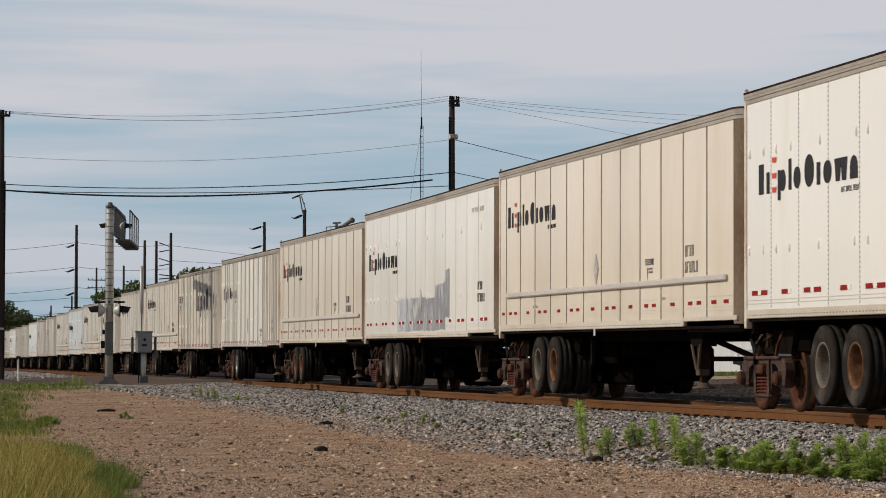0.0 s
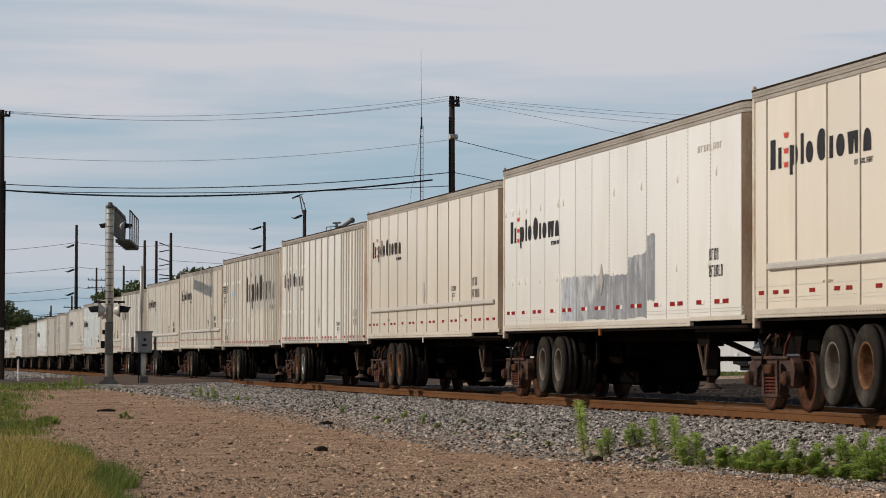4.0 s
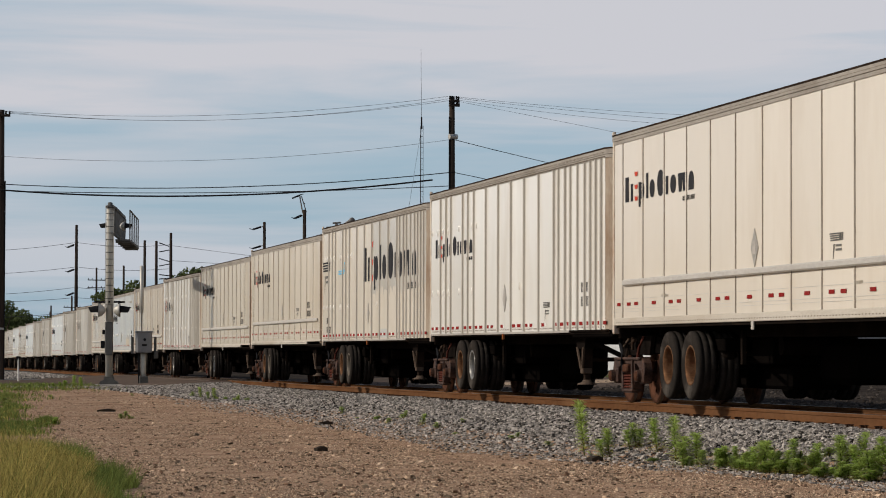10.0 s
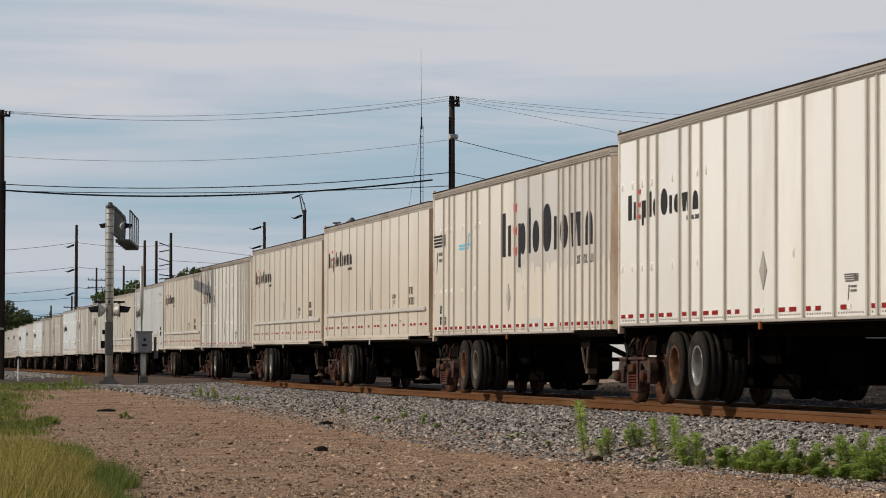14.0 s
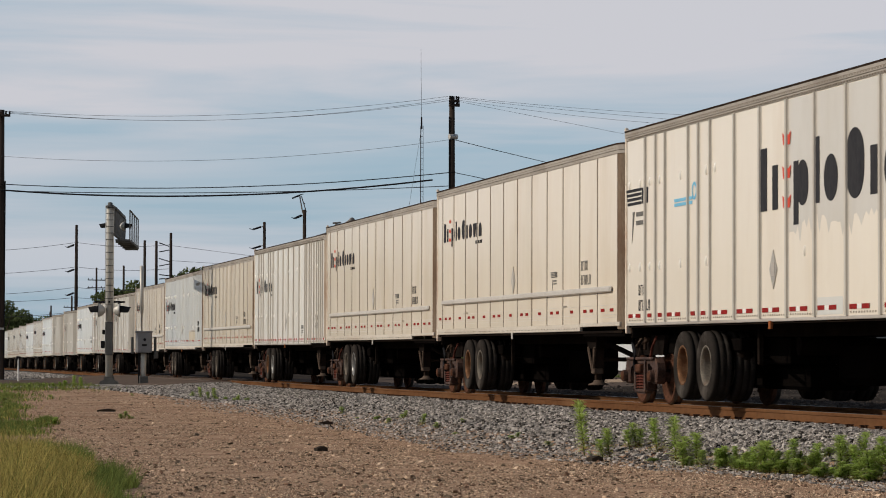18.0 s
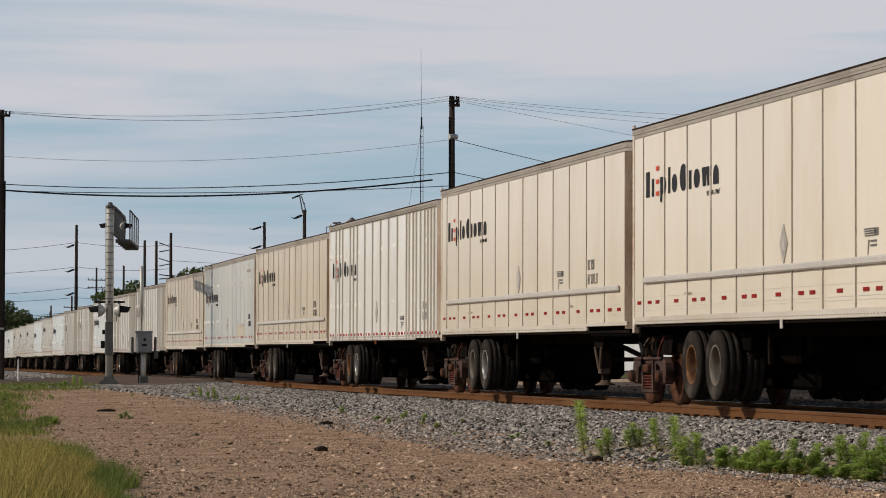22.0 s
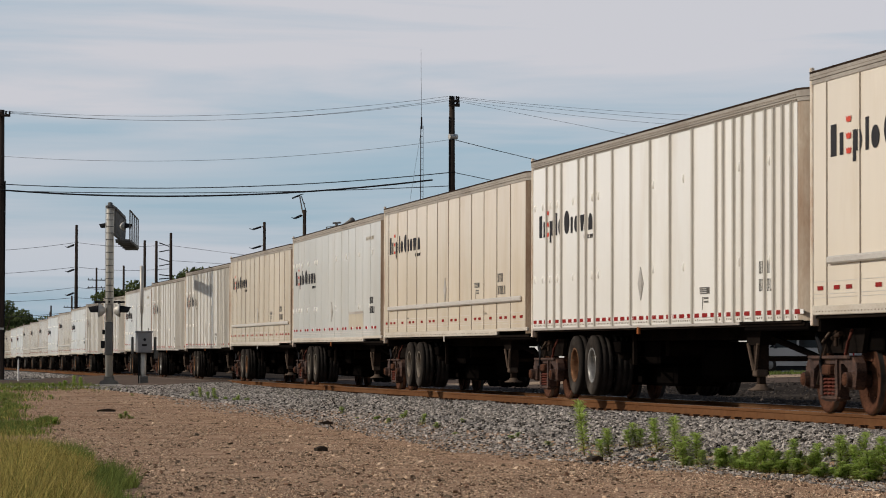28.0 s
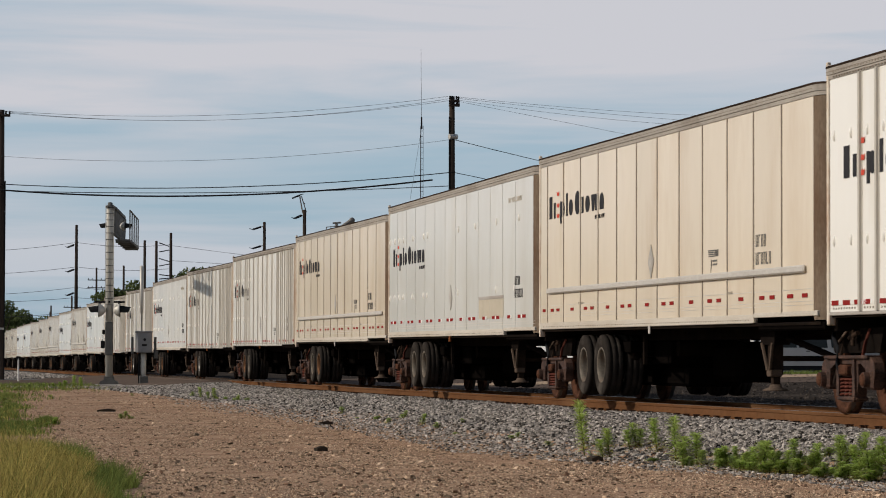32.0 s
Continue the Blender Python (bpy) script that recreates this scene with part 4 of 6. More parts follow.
def cream_trailer(rims, paint, words):
    tr = thing("trailer", Matrix(), words, "trailer", "trailers of the train")
    seams = [0.65 + 1.257 * k for k in range(12)]
    ROOF_FALL[0] = 0.062
    shell(tr, paint, seams)
    running_gear(tr, rims, 0.605, True)
    for s in seams:
        part("seam_strip", Form().add([(x, -s + d, z) for x in (-HALF - 0.004, -HALF + 0.01) for d, z in ((0.017, 1.318), (-0.017, 1.318), (-0.017, roof_z(-s) - 0.138), (0.017, roof_z(-s) - 0.138))],
             [(0, 1, 2, 3), (7, 6, 5, 4), (0, 4, 5, 1), (1, 5, 6, 2), (2, 6, 7, 3), (3, 7, 4, 0)]), SEAM, tr)
        part("seam_flange", Form().add([(x, -s + d, z) for x in (-HALF - 0.009, -HALF + 0.01) for d, z in ((0.062, 1.318), (0.019, 1.318), (0.019, roof_z(-s) - 0.138), (0.062, roof_z(-s) - 0.138))],
             [(0, 1, 2, 3), (7, 6, 5, 4), (0, 4, 5, 1), (1, 5, 6, 2), (2, 6, 7, 3), (3, 7, 4, 0)]), paint, tr)
    part("rub_rail", Form().box(-HALF - 0.055, -HALF - 0.005, -15.52, -0.76, 1.805, 1.90, 0.02), RUBRAIL, tr, "dull aluminium rub rail along the side")
    spots = [(-0.28, True)]
    for k in range(11):
        mid = -0.65 - 1.257 * (k + 0.5)
        spots += [(mid + 0.36, True), (mid - 0.10, True)] if k % 2 == 0 else [(mid + 0.08, True)]
    spots += [(-14.72, True, 0.24), (-15.34, True, 0.22)]
    tape(tr, spots, 1.50, 0.215, 0.05)
    for z in (1.45, 1.405, 1.60):
        part("lower_seam", Form().box(-HALF - 0.003, -HALF + 0.01, -15.78, -0.12, z, z + 0.007), RUBRAIL, tr)
    placard(tr, -7.84, 2.16)
    owner_marks(tr, -11.04, 2.13)
    front_number(tr, -13.30, 1.99, INKFADE)
    wordmark(tr, -0.72, 3.09, 0.38, 4.18)
    f = Form()
    stencil(f, -3.0, 1.60, 0.4, 0.035, 10)
    stencil(f, -11.9, 1.60, 0.35, 0.035, 9)
    part("small_lettering", f, FAINT, tr)["kind"] = "stuff"
    return tr


def plate_trailer(rims, patched):
    look_words = ("white riveted plate freight trailer with a ragged bare-metal repair patch" if patched == 1 else
                  "white riveted plate freight trailer with a small tan patch" if patched == 2 else "white riveted plate freight trailer on rail bogies")
    tr = thing("trailer", Matrix(), look_words, "trailer", "trailers of the train")
    seams = [1.195 + 1.189 * k for k in range(12)]
    ROOF_FALL[0] = 0.002
    shell(tr, DULLWHITE if patched == 2 else WHITE, seams)
    running_gear(tr, rims, 0.605)
    rv = Form()
    for s in seams:
        z = 1.34
        while z < roof_z(-s) - 0.14:
            rv.box(-HALF - 0.006, -HALF, -s - 0.011, -s + 0.011, z, z + 0.026)
            z += 0.058
    part("rivet_row", rv, RIVET, tr, "lines of rivet heads")["kind"] = "stuff"
    for zz, ys in ((3.36, (0.25, 0.88, 1.44, 2.06, 3.26, 4.65, 5.08, 8.67, 10.43, 12.54, 14.6)), (2.09, (0.23, 0.87, 1.43, 2.01, 3.21, 4.58, 5.07, 8.61, 12.48, 14.2))):
        for i, y in enumerate(ys):
            f = Form().lathe([(0, 0.042), (-0.014, 0.037), (-0.026, 0.020), (-0.029, 0.0)], (0, 0, 0), "x", 12)
            f.v = [(a - HALF, b * 0.55 - y, c * 1.7 + zz - 0.003 * y) for a, b, c in f.v]
            part("vent_boss", f, IVORY, tr)
    spots = []
    for k in range(13):
        y = -0.08 - 1.189 * k if k else -0.20
        if k % 2 == 0:
            spots += [(y - 0.15, True, 0.27), (y - 0.425, False, 0.13), (y - 0.56, True, 0.27)]
        else:
            spots += [(y - 0.40, True, 0.27), (y - 0.675, False, 0.12)]
    tape(tr, [q for q in spots if q[0] > -15.4], 1.50, 0.152, 0.06)
    for z in (1.43, 1.385):
        part("lower_seam", Form().box(-HALF - 0.003, -HALF + 0.01, -15.9, -0.12, z, z + 0.010), RUBRAIL, tr)
    placard(tr, -7.83, 1.98)
    wordmark(tr, -0.57, 2.80, 0.39, 4.22)
    front_number(tr, -14.2, 1.9)
    f = Form()
    stencil(f, -13.6, 3.62, 1.3, 0.09, 8)
    part("small_lettering", f, FAINT, tr)["kind"] = "stuff"
    if patched == 1:
        rng = random.Random(5)

        def ragged(y0, y1, z0, z1, low0, steps):
            top = [(y0 + (y1 - y0) * i / steps, z0 + (z1 - z0) * i / steps + rng.uniform(-0.022, 0.022)) for i in range(steps + 1)]
            foot = [(y1 + (y0 - y1) * i / 6, low0 + rng.uniform(-0.02, 0.02)) for i in range(7)]
            return Form().prism(top + foot, "x", -HALF - 0.0035, -HALF - 0.001)

        part("repair_patch", ragged(-4.86, -5.98, 2.05, 2.08, 1.35, 9), PATCHPALE, tr, "scraped pale metal patch")
        part("repair_patch", ragged(-6.00, -8.36, 2.08, 2.05, 1.34, 18), PATCH, tr, "ragged bare grey metal patch")
        part("repair_patch", ragged(-8.40, -9.54, 2.04, 2.03, 1.34, 9), PATCH, tr, "ragged bare grey metal patch")
        part("repair_patch", ragged(-9.58, -10.70, 2.27, 2.34, 1.35, 9), PATCH, tr, "ragged bare grey metal patch")
        part("repair_patch", ragged(-10.75, -11.22, 2.57, 2.59, 1.60, 5), PATCH, tr, "tall bare grey metal patch")
    if patched == 2:
        part("repair_patch", Form().box(-HALF - 0.004, -HALF - 0.001, -13.2, -10.8, 1.52, 1.88), TANPATCH, tr, "tan repair sheet")
        part("patch_strip", Form().box(-HALF - 0.010, -HALF - 0.004, -13.2, -10.8, 1.885, 1.94), RAILGREY, tr)
    return tr


POSTS = [1.26, 1.87, 2.42, 3.71, 4.26, 4.87, 6.08, 7.27, 8.46, 9.62, 10.85, 12.09, 12.45, 12.96, 13.36, 13.89, 14.42, 14.81, 15.20, 15.57]


def post_trailer(rims, big, taped=False):
    tr = thing("trailer", Matrix(), "ivory outside-post freight trailer with an oversized black wordmark" if big else "white outside-post freight trailer on rail bogies", "trailer", "trailers of the train")
    ROOF_FALL[0] = 0.072
    shell(tr, AGED if big else IVORY, POSTS, False)
    running_gear(tr, rims, 0.60)
    for s in POSTS:
        f = Form()
        outline = [(-HALF, -s + 0.068), (-HALF - 0.005, -s + 0.066), (-HALF - 0.007, -s + 0.040), (-HALF - 0.032, -s + 0.033), (-HALF - 0.032, -s - 0.033), (-HALF - 0.007, -s - 0.040), (-HALF - 0.005, -s - 0.066), (-HALF, -s - 0.068)]
        f.prism(outline, "z", 1.232, roof_z(-s) - 0.14)
        part("side_post", f, POSTGREY, tr)
    spots = []
    edges = [0.1] + POSTS + [15.9]
    for k, (a, b) in enumerate(zip(edges, edges[1:])):
        w = b - a
        if taped:
            y = -a - 0.08
            while y > -b + 0.2:
                spots += [(y, True, 0.27), (y - 0.275, False, 0.14)]
                y -= 0.43
        elif w > 0.9:
            run = 0.28 if big or k % 3 == 0 else 0.20
            spots += [(-a - 0.10, True, run), (-a - 0.105 - run, False, 0.16), (-a - 0.27 - run, True, run)] if k % 3 != 2 or big else [(-a - 0.22, True, 0.24), (-a - 0.465, False, 0.14)]
        elif w > 0.3:
            spots.append((-a - 0.12, True, 0.22))
    tape(tr, spots, 1.305, 0.149, 0.058)
    hole = Form()
    for a, b in zip(edges, edges[1:]):
        y = a + 0.14
        while y < b - 0.12:
            hole.box(-HALF - 0.003, -HALF, -y - 0.02, -y + 0.02, 1.255, 1.28)
            y += 0.10
    part("fastener_row", hole, SEAM, tr)["kind"] = "stuff"
    row = Form()
    for k in range(150):
        y = -0.3 - k * 0.104
        for d in (-0.125, -0.066):
            row.box(-HALF - 0.0245, -HALF - 0.010, y - 0.018, y + 0.018, roof_z(y) + d, roof_z(y) + d + 0.018)
    part("fastener_row", row, SEAM, tr)["kind"] = "stuff"
    high = (0.28, 0.92, 1.51, 2.09, 3.28, 4.66, 5.11) if not taped else (0.28, 0.92, 1.51, 2.09, 3.28, 4.66, 5.11, 8.62, 10.35, 13.2, 14.6)
    for zz, ys in ((3.33, high), (2.07, high[:-1] + (9.2,) if not taped else high)):
        for i, y in enumerate(ys):
            f = Form().lathe([(0, 0.042), (-0.014, 0.037), (-0.029, 0.0)], (0, 0, 0), "x", 12)
            f.v = [(a - HALF, b * 0.55 - y, c * 1.7 + zz - 0.003 * y) for a, b, c in f.v]
            part("vent_boss", f, IVORY, tr)
    placard(tr, -7.87, 1.85)
    if big:
        rng = random.Random(8)
        bays = [p for p in edges if p > 8.3]
        for a, b in zip(bays, bays[1:]):
            ya, yb = -a - 0.075, -b + 0.075
            if ya - yb < 0.08:
                continue
            steps = max(3, int((ya - yb) / 0.09))
            hem = [(yb + (ya - yb) * i / steps, 2.42 + 0.07 * math.sin(3.1 * (yb + (ya - yb) * i / steps)) - 0.24 * rng.random() ** 2) for i in range(steps + 1)]
            part("repaint_film", Form().prism([(ya, roof_z(ya) - 0.15), (yb, roof_z(yb) - 0.15)] + hem, "x", -HALF - 0.0016, -HALF - 0.0004), FILM, tr, "greyed repaint with a ragged lower edge")
        part("tape_backing", Form().box(-HALF - 0.004, -HALF - 0.001, -10.70, -9.70, 1.25, 1.46), DULLWHITE, tr, "scraped white backing sheet")
        wordmark(tr, -7.02, 2.61, 0.81, 7.75)
        owner_marks(tr, -0.16, 3.02, 2.6)
        f = Form()
        x = -HALF - 0.008
        for k in range(2):
            f.box(x, x + 0.006, -3.92, -2.94, 2.88 + 0.065 * k, 2.925 + 0.065 * k)
        f.lathe([(0, 0.13), (0, 0.085)], (x, -4.03, 3.06), "x", 18)
        part("blue_emblem", f, BLUE, tr, "pale blue striped railway emblem")
        front_number(tr, -0.81, 1.44)
    else:
        wordmark(tr, -0.55, 2.80, 0.38, 4.22)
        owner_marks(tr, -11.25, 1.63)
        front_number(tr, -14.11, 1.645, INKFADE)
    return tr


# rail bogie under each joint
WHEEL_R = 0.42


def bogie_parts():
    bg = thing("rail_bogie", Matrix(), "rusty cast-steel two-axle rail bogie under a trailer joint", "bogie", "bogies of the train")
    for s in (-1, 1):
        x = s * 0.985
        f = Form().prism([(-1.02, 0.52), (-0.98, 0.62), (-0.86, 0.69), (0.86, 0.69), (0.98, 0.62), (1.02, 0.52), (0.62, 0.56), (0.50, 0.61), (-0.50, 0.61), (-0.62, 0.56)], "x", x - 0.06, x + 0.06)
        for e in (-1, 1):
            f.prism([(e * 0.66, 0.56), (e * 1.0, 0.56), (e * 1.02, 0.50), (e * 0.97, 0.36), (e * 0.70, 0.36)], "x", x - 0.062, x + 0.062)
            f.prism([(e * 0.27, 0.63), (e * 0.40, 0.63), (e * 0.41, 0.40), (e * 0.33, 0.19), (e * 0.24, 0.19)], "x", x - 0.061, x + 0.061)
        f.prism([(-0.36, 0.19), (-0.28, 0.27), (0.28, 0.27), (0.36, 0.19), (0.20, 0.15), (-0.20, 0.15)], "x", x - 0.063, x + 0.063)
        sf = part("side_frame", f, RUST, bg, "rust-brown cast side frame")
        part("upper_flange", Form().box(x - 0.10, x + 0.10, -0.82, 0.82, 0.665, 0.71, 0.012), RUST, sf)
        part("lower_flange", Form().box(x - 0.095, x + 0.095, -0.32, 0.32, 0.17, 0.215, 0.012), RUST, sf)
        for y in (-0.83, 0.83):
            part("axle_box", Form().box(x - 0.085, x + 0.085, y - 0.13, y + 0.13, 0.30, 0.54, 0.03).rod((x, y, WHEEL_R), (x + s * 0.15, y, WHEEL_R), 0.100, 0.092, 14), RUST, bg)
            part("bearing_cap", Form().lathe([(0, 0.08), (s * 0.02, 0.068), (s * 0.025, 0.03), (s * 0.03, 0.0)], (x + s * 0.151, y, WHEEL_R), "x", 14), RUSTRED, bg)
        for k, y in enumerate((-0.17, 0.0, 0.17)):
            pts = [(x + s * 0.03 + 0.055 * math.cos(a), y + 0.055 * math.sin(a), 0.22 + 0.22 * a / (2 * math.pi * 5)) for a in [i * 0.55 for i in range(58)]]
            part("spring", Form().tube(pts, 0.015, 5), SPRING, bg, "red-brown coil spring")
    part("bolster", Form().box(-1.05, 1.05, -0.19, 0.19, 0.45, 0.60, 0.03).rod((0, 0, 0.58), (0, 0, 0.92), 0.20, seg=16), RUST, bg, "rusty cross bolster")
    part("adapter_frame", Form().box(-0.72, 0.72, -0.95, 0.95, 0.76, 1.045, 0.02).box(-0.72, -0.55, -0.28, 0.28, 0.74, 0.95, 0.02).box(0.55, 0.72, -0.28, 0.28, 0.74, 0.95, 0.02), FRAME, bg)
    for s in (-1, 1):
        part("adapter_plate", Form().prism([(-1.0, 1.04), (1.0, 1.04), (0.86, 0.74), (-0.86, 0.74)], "x", s * 0.87, s * 0.93), FRAME, bg)
    part("brake_beam", Form().rod((-0.7, 0.36, 0.35), (0.7, 0.36, 0.35), 0.04).rod((-0.7, -0.36, 0.35), (0.7, -0.36, 0.35), 0.04), RUST, bg)
    part("brake_hose", Form().tube([(-1.0, 0.62, 1.02), (-1.06, 0.50, 0.94), (-1.08, 0.30, 0.80), (-1.10, 0.22, 0.62), (-1.08, 0.16, 0.46)], 0.028, 7), CABLE, bg, "black rubber air hose")
    for y in (-0.30, 0.30):
        part("frame_rib", Form().prism([(y - 0.035, 0.66), (y + 0.035, 0.66), (y + 0.06, 0.22), (y - 0.06, 0.22)], "x", -1.075, -1.045), RUST, bg)
    part("bolster_end", Form().box(-1.12, -1.02, -0.15, 0.15, 0.47, 0.60, 0.02), RUSTRED, bg)
    part("brake_lever", Form().rod((-0.90, 0.52, 0.95), (-1.02, 0.60, 0.36), 0.022, seg=6), GEAR, bg)
    part("drain_hose", Form().tube([(-0.95, -0.55, 1.02), (-1.04, -0.66, 0.86), (-1.05, -0.60, 0.72), (-1.0, -0.45, 0.66)], 0.022, 6), SPRING, bg, "reddish curved hose")
    part("release_rod", Form().tube([(-0.98, 0.10, 1.05), (-1.02, 0.36, 0.90), (-1.04, 0.48, 0.80)], 0.018, 6), SHOE, bg, "pale worn release rod")
    part("release_lever", Form().box(-1.03, -0.99, -0.14, -0.06, 0.82, 1.02, 0.01).rod((-1.01, 0.02, 0.92), (-1.01, -0.3, 0.98), 0.03), GEAR, bg)
    wh = Form().lathe([(-0.07, 0.10), (-0.07, 0.16), (-0.035, 0.20), (-0.035, 0.33), (-0.07, 0.355), (-0.075, WHEEL_R), (0.045, WHEEL_R + 0.004), (0.06, WHEEL_R + 0.03), (0.072, WHEEL_R + 0.02), (0.072, 0.36), (0.02, 0.33), (0.02, 0.20), (0.07, 0.16), (0.07, 0.10)], (0, 0, 0), "x", 40)
    for i in range(5):
        a = 2 * math.pi * i / 5
        wh.box(-0.05, -0.034, 0.24 * math.cos(a) - 0.02, 0.24 * math.cos(a) + 0.02, 0.24 * math.sin(a) - 0.02, 0.24 * math.sin(a) + 0.02)
    near_mesh = wh.mesh("wheel", RUSTRED)
    for y in (-0.83, 0.83):
        ws = part("wheelset", Form().rod((-0.95, 0, 0), (0.95, 0, 0), 0.085, seg=14), RUST, bg, "wheelset with two flanged steel wheels")
        ws.location = (0, y, WHEEL_R)
        for s in (-1, 1):
            w = part("wheel", near_mesh, None, ws)
            w.matrix_basis = pose(s * 0.755, 0, 0, 0, 0, 0 if s < 0 else 180)
            tb = part("tread", Form().lathe([(-0.074, WHEEL_R + 0.0015), (0.03, WHEEL_R + 0.0025)], (0, 0, 0), "x", 40), TREAD, ws, "polished wheel tread")
            tb.matrix_basis = pose(s * 0.755, 0, 0, 0, 0, 0 if s < 0 else 180)
    return bg


# the train, joint by joint from the front: c cream, p plate, g plate with grey patch, t plate with tan patch, o outside posts, b big wordmark
ORDER = "pcgcobccoctcoopoopcpcccppccoc"
FIRST = -2
protos = {
    "c": [cream_trailer((0, 1), CREAM, "cream flush-panel freight trailer with a rub rail on rail bogies"),
          cream_trailer((1, 1), CREAMPALE, "pale cream flush-panel freight trailer with orange wheel rims"),
          cream_trailer((1, 0), CREAM, "cream flush-panel freight trailer with a rub rail on rail bogies"),
          cream_trailer((0, 2), CREAM, "cream flush-panel freight trailer with one bright wheel rim"),
          cream_trailer((0, 0), CREAMTAN, "tanned cream flush-panel freight trailer with dusty wheel rims"),
          cream_trailer((0, 1), CREAMTAN, "tanned cream flush-panel freight trailer with a rub rail")],
    "p": [plate_trailer((0, 1), 0)],
    "g": [plate_trailer((0, 0), 1)],
    "t": [plate_trailer((0, 0), 2)],
    "o": [post_trailer((1, 2), False), post_trailer((1, 2), False, True), post_trailer((1, 0), False)],
    "b": [post_trailer((1, 0), True)],
}
used = {}
TRAIN, BOGIES = [], []
bogie_proto = bogie_parts()
for k, code in enumerate(ORDER):
    idx = FIRST + k
    rear = REAR_0 + PITCH * idx
    count = used.get(code, 0)
    used[code] = count + 1
    pool = protos[code]
    if count < len(pool):
        tr = pool[count]
        tr.matrix_basis = pose(TRACK_X, rear, RAIL_TOP, LEAN)
    else:
        tr = copy_thing(pool[count % len(pool)], pose(TRACK_X, rear, RAIL_TOP, LEAN))
    TRAIN.append((tr, rear))
    if k == 0:
        bogie_proto.matrix_basis = pose(TRACK_X, rear, RAIL_TOP)
        BOGIES.append((bogie_proto, rear))
    else:
        BOGIES.append((copy_thing(bogie_proto, pose(TRACK_X, rear, RAIL_TOP)), rear))


# ---------------------------------------------------------------- crossing signal with a cantilever walkway
def hooded_lamp(parent, x, y, z, face, k=0.78):
    """A round signal head with a background disc and a long visor; face: -1 or 1 along the road."""
    def turned(profile):
        return [(a * face * k, r * k) for a, r in profile]
    h = part("lamp_housing", Form().lathe(turned([(-0.26, 0.0), (-0.26, 0.07), (-0.20, 0.15), (-0.10, 0.23), (0.0, 0.28), (0.02, 0.28), (0.02, 0.0)]), (x, y, z), "x", 20), GALV, parent, "round signal lamp with a dark visor")
    vis = Form()
    n = 16
    for i in range(n + 1):
        a = math.pi * (-0.15 + 1.30 * i / n)
        c, s = math.cos(a) * 0.20 * k, math.sin(a) * 0.20 * k
        reach = (0.50 - 0.14 * abs(i - n / 2) / (n / 2)) * k
        vis.v += [(x + face * 0.02, y + c, z + s), (x + face * reach, y + c * 0.75, z + s * 0.75 - 0.02)]
    for i in range(n):
        vis.f.append((2 * i, 2 * i + 1, 2 * i + 3, 2 * i + 2))
        vis.s.append(True)
    part("visor", vis, SIGNALBLACK, h)
    part("back_plate", Form().lathe(turned([(0.021, 0.29), (0.035, 0.29), (0.036, 0.14)]), (x, y, z), "x", 20), SIGNALBLACK, h)
    part("lens", Form().lathe(turned([(0.04, 0.13), (0.055, 0.08), (0.06, 0.0)]), (x, y, z), "x", 16), LENS, h)
    return h


MX, MY, MZ = 7.22, 106.5, 0.38
sig = thing("crossing_signal", pose(MX, MY, MZ, 0, 0, -6.9), "grey galvanised railway crossing mast with a cantilever walkway and hooded lamps", "crossing signal")
part("concrete_pad", Form().box(-0.52, 0.52, -0.9, 0.5, -0.3, 0.06, 0.03), CONCRETE, sig, "weathered concrete pad")
part("base_flange", Form().prism([(-0.36, 0.055), (0.36, 0.055), (0.30, 0.16), (0.18, 0.22), (0.16, 0.34), (-0.16, 0.34), (-0.18, 0.22), (-0.30, 0.18)], "y", -0.3, 0.3), GALVDARK, sig, "dark bolted base flange")
part("mast", Form().lathe([(0.2, 0.0), (0.2, 0.138), (6.43, 0.132), (6.48, 0.12), (6.50, 0.0)], (0, 0, 0), "z", 22), GALV, sig)
part("mast_cap", Form().lathe([(6.40, 0.17), (6.48, 0.17), (6.52, 0.09), (6.60, 0.09), (6.62, 0.0)], (0, 0, 0), "z", 18), GALVDARK, sig)
part("conduit_cover", Form().box(-0.15, 0.13, -0.20, -0.14, 1.1, 2.3, 0.02), GALVDARK, sig)
part("junction_box", Form().box(-0.30, -0.16, -0.14, 0.06, 1.35, 1.62, 0.015), SIGNALBLACK, sig)
part("junction_box", Form().box(-0.25, -0.15, -0.10, 0.04, 1.85, 2.02, 0.015), SIGNALBLACK, sig)
for k in range(16):
    z = 2.9 + k * 0.235
    part("ladder_rung", Form().box(-0.145, 0.145, -0.185, -0.165, z, z + 0.025, 0.005), GALVDARK, sig)
part("ladder_rail", Form().box(-0.155, -0.135, -0.19, -0.16, 2.8, 6.55, 0.005), GALV, sig)
part("ladder_rail", Form().box(0.135, 0.155, -0.19, -0.16, 2.8, 6.55, 0.005), GALV, sig)
part("lamp_crossarm", Form().rod((-0.55, 0, 3.02), (0.55, 0, 3.02), 0.035), SIGNALBLACK, sig)
hooded_lamp(sig, -0.36, -0.16, 2.72, -1, 0.86)
hooded_lamp(sig, 0.36, -0.16, 2.72, 1, 0.86)
part("lamp_spreader", Form().rod((0, -0.3, 3.02), (0, 0.75, 3.02), 0.035), SIGNALBLACK, sig)
part("lamp_hanger", Form().rod((-0.34, -0.16, 3.02), (-0.34, -0.16, 2.8), 0.03).rod((0.34, -0.16, 3.02), (0.34, -0.16, 2.8), 0.03), SIGNALBLACK, sig)
